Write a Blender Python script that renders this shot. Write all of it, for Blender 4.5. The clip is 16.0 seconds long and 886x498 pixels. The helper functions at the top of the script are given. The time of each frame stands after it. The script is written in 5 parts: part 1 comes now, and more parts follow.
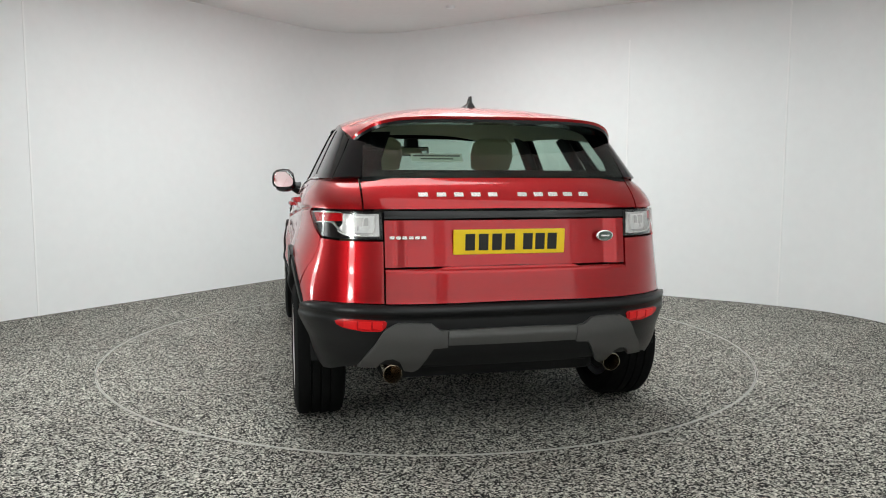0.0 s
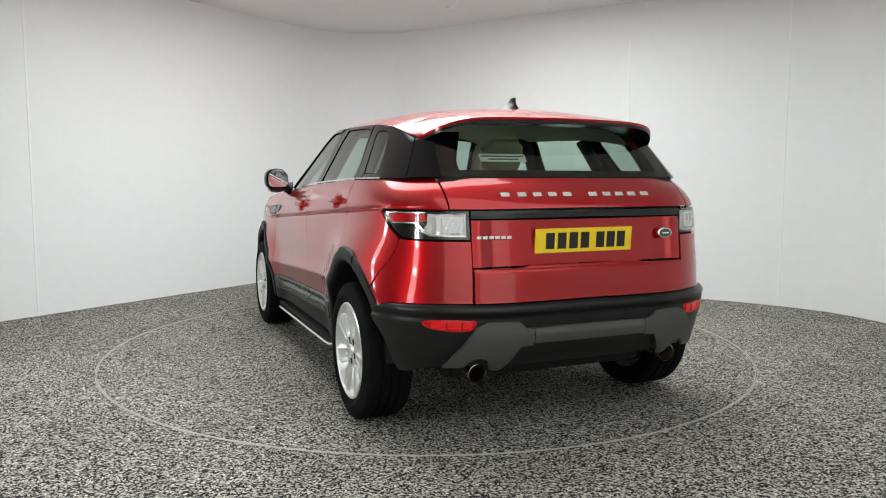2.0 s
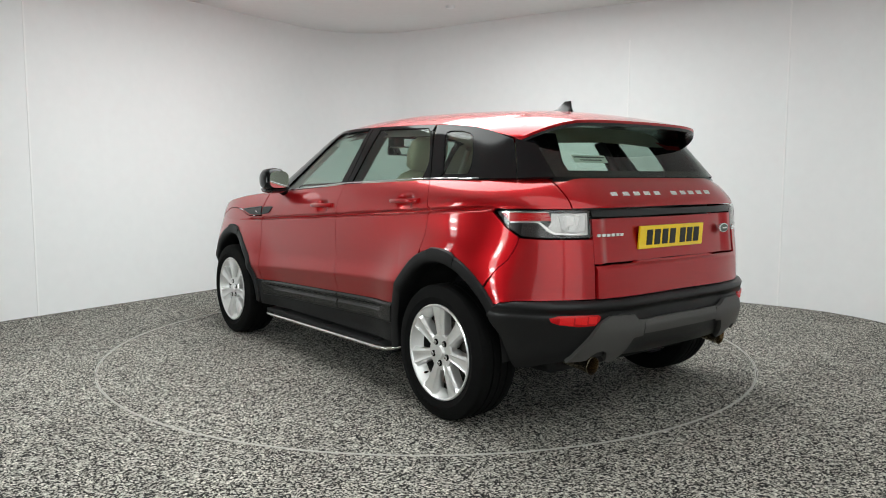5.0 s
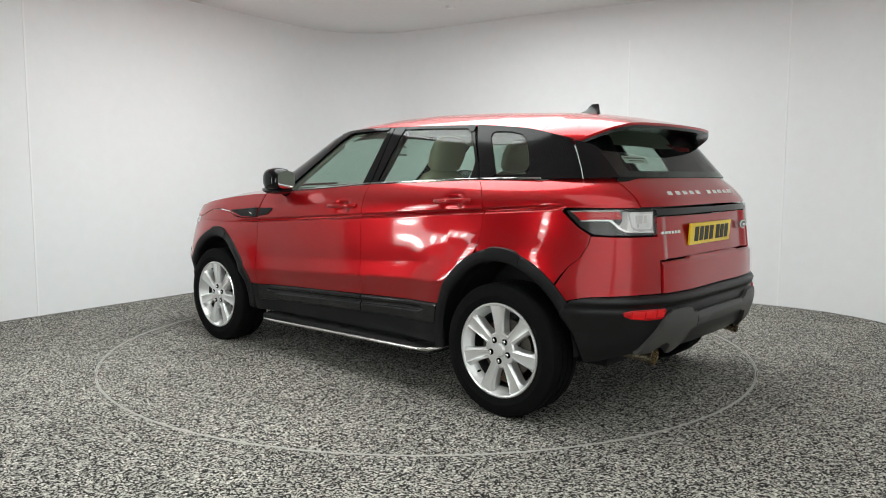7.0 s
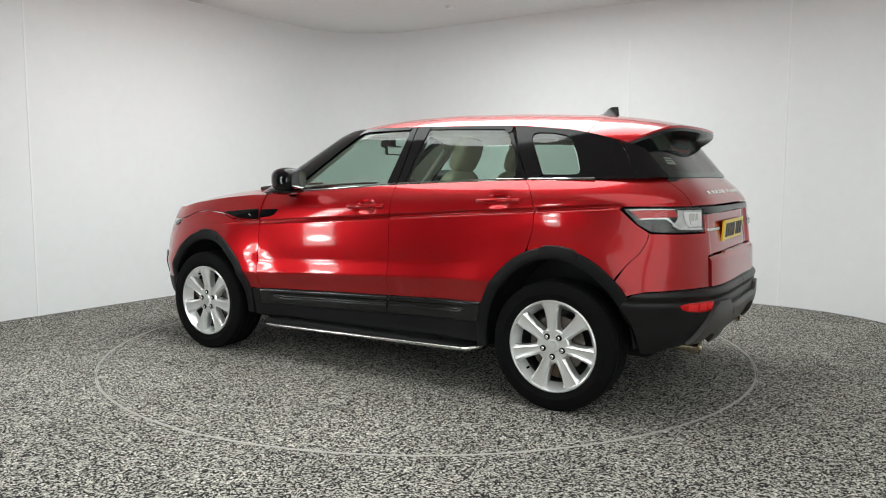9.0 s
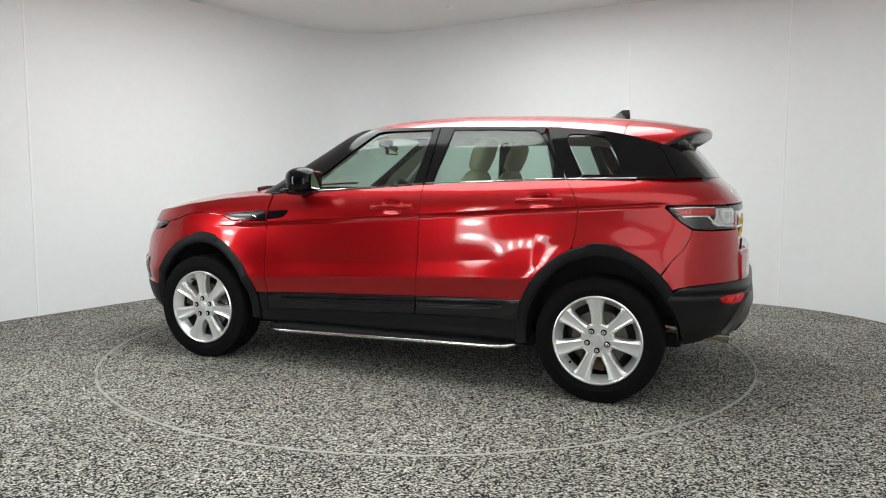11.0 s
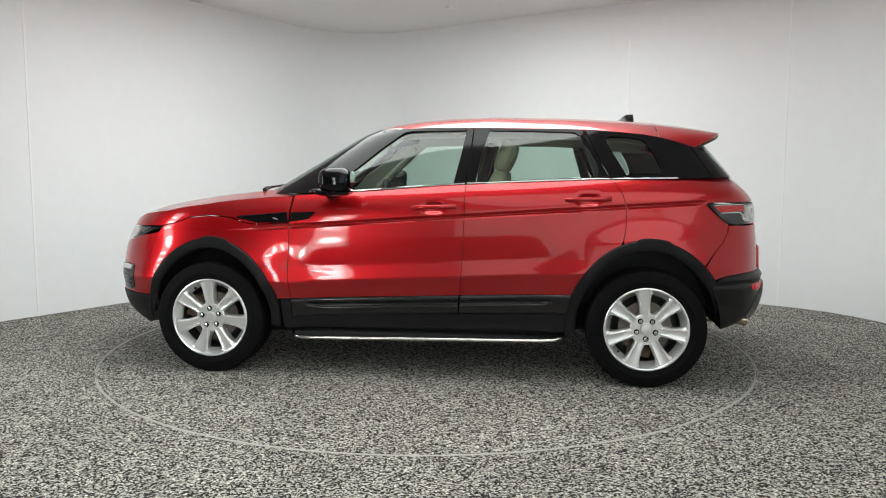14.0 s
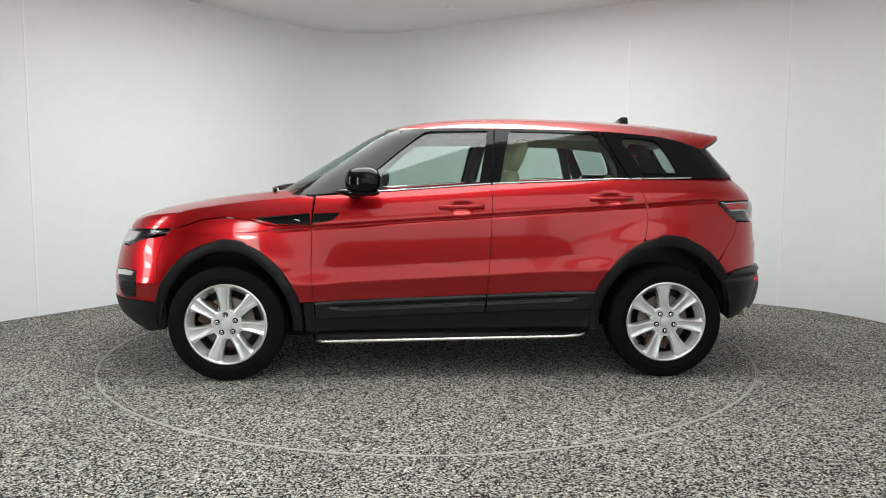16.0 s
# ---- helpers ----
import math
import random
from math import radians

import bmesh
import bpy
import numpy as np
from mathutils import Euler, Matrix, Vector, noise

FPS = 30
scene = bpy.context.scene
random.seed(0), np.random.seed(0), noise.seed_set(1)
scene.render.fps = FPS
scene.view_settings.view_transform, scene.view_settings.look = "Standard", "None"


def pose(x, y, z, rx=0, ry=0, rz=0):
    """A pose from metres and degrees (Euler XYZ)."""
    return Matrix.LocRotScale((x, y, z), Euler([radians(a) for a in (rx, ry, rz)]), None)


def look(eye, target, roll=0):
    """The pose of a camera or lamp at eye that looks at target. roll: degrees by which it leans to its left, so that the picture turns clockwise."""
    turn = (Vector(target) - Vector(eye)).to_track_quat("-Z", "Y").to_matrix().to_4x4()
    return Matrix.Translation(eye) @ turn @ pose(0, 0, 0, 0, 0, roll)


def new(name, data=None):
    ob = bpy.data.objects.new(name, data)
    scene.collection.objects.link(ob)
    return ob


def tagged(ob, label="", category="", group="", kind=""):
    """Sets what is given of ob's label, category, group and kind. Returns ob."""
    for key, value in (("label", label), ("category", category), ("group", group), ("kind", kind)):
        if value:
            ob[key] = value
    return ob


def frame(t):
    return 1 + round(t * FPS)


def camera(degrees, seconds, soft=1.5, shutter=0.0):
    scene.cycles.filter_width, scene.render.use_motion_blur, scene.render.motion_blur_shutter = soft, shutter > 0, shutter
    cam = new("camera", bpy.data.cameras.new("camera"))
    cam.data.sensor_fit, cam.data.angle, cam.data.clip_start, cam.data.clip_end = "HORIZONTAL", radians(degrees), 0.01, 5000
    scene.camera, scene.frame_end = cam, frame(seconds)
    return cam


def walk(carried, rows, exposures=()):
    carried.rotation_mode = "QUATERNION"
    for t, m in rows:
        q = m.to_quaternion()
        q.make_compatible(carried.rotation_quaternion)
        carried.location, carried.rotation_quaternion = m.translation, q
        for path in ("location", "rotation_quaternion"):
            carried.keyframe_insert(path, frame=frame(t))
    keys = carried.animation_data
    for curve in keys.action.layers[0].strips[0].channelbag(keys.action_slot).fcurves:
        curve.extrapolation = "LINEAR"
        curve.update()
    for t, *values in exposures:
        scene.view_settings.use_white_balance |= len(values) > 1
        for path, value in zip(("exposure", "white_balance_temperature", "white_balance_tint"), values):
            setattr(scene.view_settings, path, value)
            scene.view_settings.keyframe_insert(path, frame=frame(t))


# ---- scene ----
# ---------------------------------------------------------------- camera
cam = camera(61.7, 16.0, soft=1.0)
YAW, PITCH = radians(1.09), radians(-5.66)
EYE = Vector((0.0, -5.415, 1.233))
AIM = EYE + Vector((math.sin(YAW) * math.cos(PITCH), math.cos(YAW) * math.cos(PITCH), math.sin(PITCH)))
walk(cam, [(0.0, look(EYE, AIM, 0.14)), (16.0, look(EYE, AIM, 0.14))], exposures=[(0.0, 0.0), (16.0, 0.0)])

# turntable angle (degrees) by seconds
TURN = [(0.0, 101.74), (2.0, 111.76), (4.0, 121.77), (6.5, 134.38), (9.0, 146.83), (11.5, 159.1), (14.0, 171.56), (16.0, 181.5)]
CAR_OFFSET = Vector((-0.094, 0.068, 0.0))

# ---------------------------------------------------------------- light
CEILING = 3.0
world = bpy.data.worlds.new("world")
scene.world = world
world.use_nodes = True
world.node_tree.nodes["Background"].inputs[0].default_value = (0.9, 0.95, 1.0, 1)
world.node_tree.nodes["Background"].inputs[1].default_value = 0.1
# the room is lit by a round light box over the turntable and by strip softboxes beside the camera
DISC_R, DISC_GLOW = 1.84, 5.5
# added, unseen: ceiling fill panel and glowing stand-ins for the bright wall behind the camera
FILL_PANEL_GLOW, BACKWALL_GLOW = 1.25, 0.95
BOX_GLOW, BULB_GLOW = 5.0, 34.0
LIGHT_TINT = (0.945, 1.0, 0.985)
# place and half width of each softbox
SOFTBOXES = [(-2.98, -1.33, 0.14), (-1.62, -3.15, 0.15)]


# ---------------------------------------------------------------- materials
def material(name, base, rough=0.5, metal=0.0, coat=0.0, spec=0.5, var=0.0, scale=8.0, bump=0.0, bump_scale=200.0, trans=0.0, glow=None, ior=1.45, rough_var=0.0, alpha=1.0):
    m = bpy.data.materials.new(name)
    m.use_nodes = True
    t = m.node_tree
    n, l = t.nodes, t.links
    b = n["Principled BSDF"]
    b.inputs["Base Color"].default_value = (*base, 1)
    b.inputs["Roughness"].default_value = rough
    b.inputs["Metallic"].default_value = metal
    b.inputs["Coat Weight"].default_value = coat
    b.inputs["Coat Roughness"].default_value = 0.03
    b.inputs["Specular IOR Level"].default_value = spec
    b.inputs["Transmission Weight"].default_value = trans
    b.inputs["IOR"].default_value = ior
    b.inputs["Alpha"].default_value = alpha
    if glow:
        b.inputs["Emission Color"].default_value = (*glow[:3], 1)
        b.inputs["Emission Strength"].default_value = glow[3]
    co = n.new("ShaderNodeTexCoord")
    if var or rough_var:
        a = n.new("ShaderNodeTexNoise")
        a.inputs["Scale"].default_value, a.inputs["Detail"].default_value = scale, 6
        l.new(co.outputs["Object"], a.inputs["Vector"])
        c = n.new("ShaderNodeTexNoise")
        c.inputs["Scale"].default_value, c.inputs["Detail"].default_value = scale * 14, 3
        l.new(co.outputs["Object"], c.inputs["Vector"])
        add = n.new("ShaderNodeMath")
        add.operation = "ADD"
        l.new(a.outputs["Fac"], add.inputs[0])
        l.new(c.outputs["Fac"], add.inputs[1])
        if var:
            mr = n.new("ShaderNodeMapRange")
            mr.inputs["From Min"].default_value, mr.inputs["From Max"].default_value = 0.6, 1.4
            mr.inputs["To Min"].default_value, mr.inputs["To Max"].default_value = 1 - var, 1 + var
            l.new(add.outputs[0], mr.inputs["Value"])
            mx = n.new("ShaderNodeVectorMath")
            mx.operation = "SCALE"
            mx.inputs[0].default_value = base
            l.new(mr.outputs["Result"], mx.inputs["Scale"])
            l.new(mx.outputs["Vector"], b.inputs["Base Color"])
        if rough_var:
            mr = n.new("ShaderNodeMapRange")
            mr.inputs["From Min"].default_value, mr.inputs["From Max"].default_value = 0.6, 1.4
            mr.inputs["To Min"].default_value, mr.inputs["To Max"].default_value = max(0.0, rough - rough_var), rough + rough_var
            l.new(add.outputs[0], mr.inputs["Value"])
            l.new(mr.outputs["Result"], b.inputs["Roughness"])
    if bump:
        a = n.new("ShaderNodeTexNoise")
        a.inputs["Scale"].default_value, a.inputs["Detail"].default_value = bump_scale, 4
        l.new(co.outputs["Object"], a.inputs["Vector"])
        bp = n.new("ShaderNodeBump")
        bp.inputs["Strength"].default_value, bp.inputs["Distance"].default_value = bump, 0.002
        l.new(a.outputs["Fac"], bp.inputs["Height"])
        l.new(bp.outputs["Normal"], b.inputs["Normal"])
    return m


def speckle_material(name):
    """Trodden resin-bound chip floor: pale and dark chips about a centimetre across in a grey binder."""
    m = material(name, (0.3, 0.3, 0.29), 0.8, spec=0.2)
    t = m.node_tree
    n, l = t.nodes, t.links
    b = n["Principled BSDF"]
    co = n.new("ShaderNodeTexCoord")
    warp = n.new("ShaderNodeTexNoise")
    warp.inputs["Scale"].default_value = 110
    l.new(co.outputs["Object"], warp.inputs["Vector"])
    ma = n.new("ShaderNodeVectorMath")
    ma.operation = "MULTIPLY_ADD"
    ma.inputs[1].default_value = (0.013, 0.013, 0.013)
    l.new(warp.outputs["Color"], ma.inputs[0])
    l.new(co.outputs["Object"], ma.inputs[2])
    v = n.new("ShaderNodeTexVoronoi")
    v.inputs["Scale"].default_value = 140
    l.new(ma.outputs["Vector"], v.inputs["Vector"])
    sep = n.new("ShaderNodeSeparateColor")
    l.new(v.outputs["Color"], sep.inputs[0])
    ramp = n.new("ShaderNodeValToRGB")
    e = ramp.color_ramp.elements
    e[0].position, e[0].color = 0.0, (0.003, 0.003, 0.003, 1)
    e[1].position, e[1].color = 1.0, (0.74, 0.72, 0.65, 1)
    for pos, c in ((0.42, (0.006, 0.006, 0.006, 1)), (0.50, (0.10, 0.097, 0.086, 1)), (0.58, (0.31, 0.30, 0.268, 1)), (0.85, (0.45, 0.436, 0.388, 1))):
        k = e.new(pos)
        k.color = c
    l.new(sep.outputs[0], ramp.inputs[0])
    big = n.new("ShaderNodeTexNoise")
    big.inputs["Scale"].default_value, big.inputs["Detail"].default_value = 1.3, 5
    l.new(co.outputs["Object"], big.inputs["Vector"])
    mr = n.new("ShaderNodeMapRange")
    mr.inputs["From Min"].default_value, mr.inputs["From Max"].default_value = 0.3, 0.7
    mr.inputs["To Min"].default_value, mr.inputs["To Max"].default_value = 0.86, 1.12
    l.new(big.outputs["Fac"], mr.inputs["Value"])
    sc = n.new("ShaderNodeVectorMath")
    sc.operation = "SCALE"
    l.new(ramp.outputs["Color"], sc.inputs[0])
    l.new(mr.outputs["Result"], sc.inputs["Scale"])
    l.new(sc.outputs["Vector"], b.inputs["Base Color"])
    bp = n.new("ShaderNodeBump")
    bp.inputs["Strength"].default_value, bp.inputs["Distance"].default_value = 0.6, 0.003
    l.new(sep.outputs[1], bp.inputs["Height"])
    l.new(bp.outputs["Normal"], b.inputs["Normal"])
    return m


FLOOR = speckle_material("resin_chip_floor")
WALL = material("white_wall_paint", (0.80, 0.815, 0.82), 0.55, var=0.02, scale=0.8, bump=0.05, bump_scale=60)
CEIL = material("white_ceiling_paint", (0.80, 0.795, 0.79), 0.7, var=0.025, scale=0.9)
SEAM = material("white_joint_bead", (0.86, 0.87, 0.87), 0.4)
TRIM_METAL = material("turntable_edge_metal", (0.46, 0.45, 0.42), 0.5, 0.1, var=0.1, scale=20)
GLOWPANEL = material("light_box_diffuser", (0.9, 0.9, 0.9), 0.5, glow=(*LIGHT_TINT, DISC_GLOW))
FILLPANEL = material("added_fill_panel", (0.9, 0.9, 0.9), 0.5, glow=(*LIGHT_TINT, FILL_PANEL_GLOW))
BOXGLOW = material("softbox_diffuser", (0.9, 0.9, 0.9), 0.5, glow=(*LIGHT_TINT, BOX_GLOW))
BULBGLOW = material("bulb_hot_spot", (0.9, 0.9, 0.9), 0.5, glow=(*LIGHT_TINT, BULB_GLOW))
# unseen left wall stretch, made dark so the doors reflect less white
DARKWALL = material("unseen_wall_dark", (0.05, 0.05, 0.052), 0.9, var=0.2, scale=3)
BACKWALLGLOW = material("bright_back_wall_stand_in", (0.9, 0.9, 0.9), 0.5, glow=(*LIGHT_TINT, BACKWALL_GLOW))
BLACKCLOTH = material("black_softbox_cloth", (0.015, 0.015, 0.015), 0.8)


# ---------------------------------------------------------------- mesh helpers
def mesh_object(name, bm, mat, smooth=None):
    me = bpy.data.meshes.new(name)
    bm.normal_update()
    if smooth is not None:
        for f in bm.faces:
            f.smooth = True
        for e in bm.edges:
            if len(e.link_faces) == 2 and e.calc_face_angle(0) > radians(smooth):
                e.smooth = False
    carried = bm.verts.layers.float_vector.get("surface_normal")
    normals = []
    if carried:
        bm.verts.index_update()
        own = [v[carried].copy() for v in bm.verts]
        for f in bm.faces:
            on_skin = all(own[v.index].length > 0.5 for v in f.verts)
            normals += [tuple(own[v.index]) if on_skin else (0.0, 0.0, 0.0) for v in f.verts]
        bm.verts.layers.float_vector.remove(carried)
    bm.to_mesh(me)
    bm.free()
    if normals:
        me.normals_split_custom_set(normals)
    for m in mat if isinstance(mat, (list, tuple)) else (mat,):
        me.materials.append(m)
    return new(name, me)


def part(name, bm, mat, parent, label="", smooth=None):
    ob = mesh_object(name, bm, mat, smooth)
    ob.parent = parent
    if label:
        ob["label"] = label
    return ob


def lathe(bm, prof, steps=48, a0=0.0, a1=2 * math.pi, m=Matrix()):
    """Turn (r, z) pairs round the z axis."""
    full = abs(a1 - a0) > 6.28
    k = steps if full else steps + 1
    rings = []
    for r, z in prof:
        rings.append([bm.verts.new(m @ Vector((r * math.cos(a0 + (a1 - a0) * i / steps), r * math.sin(a0 + (a1 - a0) * i / steps), z))) for i in range(k)])
    for a, b in zip(rings, rings[1:]):
        for i in range(steps):
            j = (i + 1) % k
            bm.faces.new((a[i], a[j], b[j], b[i]))
    return rings


def box(bm, x0, x1, y0, y1, z0, z1, m=Matrix(), bevel=0.0):
    vs = bmesh.ops.create_cube(bm, size=1.0)["verts"]
    for v in vs:
        v.co = m @ Vector((x0 + (v.co.x + 0.5) * (x1 - x0), y0 + (v.co.y + 0.5) * (y1 - y0), z0 + (v.co.z + 0.5) * (z1 - z0)))
    if bevel:
        bmesh.ops.bevel(bm, geom=list({e for v in vs for e in v.link_edges}), offset=bevel, segments=2, affect="EDGES", profile=0.5)


def tube(bm, pts, r, sides=10, caps=True):
    pts = [Vector(q) for q in pts]
    rings = []
    for i, q in enumerate(pts):
        d = (pts[min(i + 1, len(pts) - 1)] - pts[max(i - 1, 0)]).normalized()
        u = d.cross(Vector((0, 0, 1)) if abs(d.z) < 0.9 else Vector((1, 0, 0))).normalized()
        w = u.cross(d)
        rr = r[i] if isinstance(r, (list, tuple)) else r
        rings.append([bm.verts.new(q + rr * (math.cos(2 * math.pi * k / sides) * u + math.sin(2 * math.pi * k / sides) * w)) for k in range(sides)])
    for a, b in zip(rings, rings[1:]):
        for k in range(sides):
            bm.faces.new((a[k], a[(k + 1) % sides], b[(k + 1) % sides], b[k]))
    if caps:
        bm.faces.new(rings[0][::-1])
        bm.faces.new(rings[-1])


def spline(pts, n=8):
    """A smooth closed or open line through 2D points (Catmull-Rom)."""
    out = []
    P = [pts[0], *pts, pts[-1]]
    for i in range(1, len(P) - 2):
        p0, p1, p2, p3 = (np.array(P[i + k - 1], float) for k in range(4))
        for k in range(n):
            t = k / n
            out.append(tuple(0.5 * (2 * p1 + (p2 - p0) * t + (2 * p0 - 5 * p1 + 4 * p2 - p3) * t * t + (3 * p1 - p0 - 3 * p2 + p3) * t ** 3)))
    out.append(tuple(pts[-1]))
    return out


# ---------------------------------------------------------------- the studio
TABLE_R = 2.24


def plan_wall():
    left = [(-5.6, -5.2), (-4.75, -1.0), (-4.55, -0.65), (-3.62, 0.78), (-2.66, 2.12), (-1.72, 3.44)]
    corner = [(-1.42, 3.83), (-1.05, 4.06), (-0.55, 4.08), (-0.1, 3.86)]
    right = [(1.2, 2.93), (2.38, 2.18), (3.0, 1.78), (3.36, 1.50), (3.66, 1.17), (3.86, 0.66), (3.98, -0.3), (4.0, -2.0), (3.7, -5.5), (2.2, -8.0)]
    behind = [(0.0, -8.6), (-3.0, -8.2), (-4.6, -7.4)]
    pts = left[:-1] + spline([left[-1], *corner, right[0]], 6) + spline(right[1:], 6) + behind
    return [Vector((x, y, 0)) for x, y in pts]


def build_studio():
    pts = plan_wall()
    n = len(pts)
    bm = bmesh.new()
    out = []
    for i, q in enumerate(pts):
        d = (pts[(i + 1) % n] - pts[i - 1]).normalized()
        out.append(q + 0.12 * Vector((-d.y, d.x, 0)))
    cols = [[bm.verts.new(Vector((q.x, q.y, z))) for z in (-0.02, CEILING)] + [bm.verts.new(Vector((o.x, o.y, z))) for z in (CEILING, -0.02)] for q, o in zip(pts, out)]
    for i in range(n):
        a, b = cols[i], cols[(i + 1) % n]
        for k in range(4):
            f = bm.faces.new((a[k], b[k], b[(k + 1) % 4], a[(k + 1) % 4]))
            # the stretch left of the camera is out of view and darkened for reflections
            f.material_index = 1 if pts[i].y < -0.6 and pts[i].x < -4 and pts[(i + 1) % n].x < -4.0 else 0
    w = mesh_object("wall_studio", bm, [WALL, DARKWALL], smooth=25)
    tagged(w, "smooth white painted curved studio wall", "wall", kind="structure")
    # joints between wall panels: thin raised beads
    for x, y, z1 in ((3.33, 1.525, CEILING), (2.07, 2.375, 2.63), (-3.42, 1.06, 2.85)):
        best = min(range(n), key=lambda i: (pts[i] - Vector((x, y, 0))).length)
        d = (pts[(best + 1) % n] - pts[best - 1]).normalized()
        # nearest place on the wall line
        near, dist = None, 9
        for i in range(n):
            a, b = pts[i], pts[(i + 1) % n]
            s = max(0, min(1, (Vector((x, y, 0)) - a).dot(b - a) / (b - a).length_squared))
            q = a + s * (b - a)
            if (q - Vector((x, y, 0))).length < dist:
                near, dist, d = q, (q - Vector((x, y, 0))).length, (b - a).normalized()
        bm = bmesh.new()
        m = Matrix.Translation(near) @ Matrix.Rotation(math.atan2(d.y, d.x), 4, "Z")
        box(bm, -0.008, 0.008, -0.004, 0.004, 0.0, z1, m, bevel=0.002)
        tagged(mesh_object("trim", bm, SEAM), "thin white joint bead on the studio wall", "wall joint", "wall joints", "structure")
    # floor with the round hole of the turntable
    bm = bmesh.new()
    outer = [bm.verts.new((14 * math.cos(2 * math.pi * i / 128), 14 * math.sin(2 * math.pi * i / 128), 0)) for i in range(128)]
    inner = [bm.verts.new(((TABLE_R + 0.0055) * math.cos(2 * math.pi * i / 128), (TABLE_R + 0.0055) * math.sin(2 * math.pi * i / 128), 0)) for i in range(128)]
    low = [bm.verts.new((v.co.x, v.co.y, -0.05)) for v in inner]
    for i in range(128):
        j = (i + 1) % 128
        bm.faces.new((inner[i], outer[i], outer[j], inner[j]))
        bm.faces.new((low[i], inner[i], inner[j], low[j]))
    bm.faces.new(low)
    tagged(mesh_object("floor", bm, FLOOR), "grey speckled resin chip floor of the studio", "floor", kind="structure")
    bm = bmesh.new()
    lathe(bm, [(TABLE_R + 0.0055, -0.03), (TABLE_R + 0.0055, 0.003), (TABLE_R + 0.0098, 0.003), (TABLE_R + 0.0098, -0.03)], 160)
    tagged(mesh_object("floor_edge_strip", bm, TRIM_METAL), "thin pale metal edging round the turntable pit", "edging", kind="structure")
    # ceiling
    bm = bmesh.new()
    vs = [bm.verts.new((q.x, q.y, CEILING)) for q in out]
    top = [bm.verts.new((q.x, q.y, CEILING + 0.15)) for q in out]
    bm.faces.new(vs)
    bm.faces.new(top[::-1])
    for i in range(n):
        bm.faces.new((vs[i], vs[(i + 1) % n], top[(i + 1) % n], top[i]))
    bmesh.ops.recalc_face_normals(bm, faces=bm.faces)
    tagged(mesh_object("ceiling", bm, CEIL), "plain white painted studio ceiling", "ceiling", kind="structure")


build_studio()


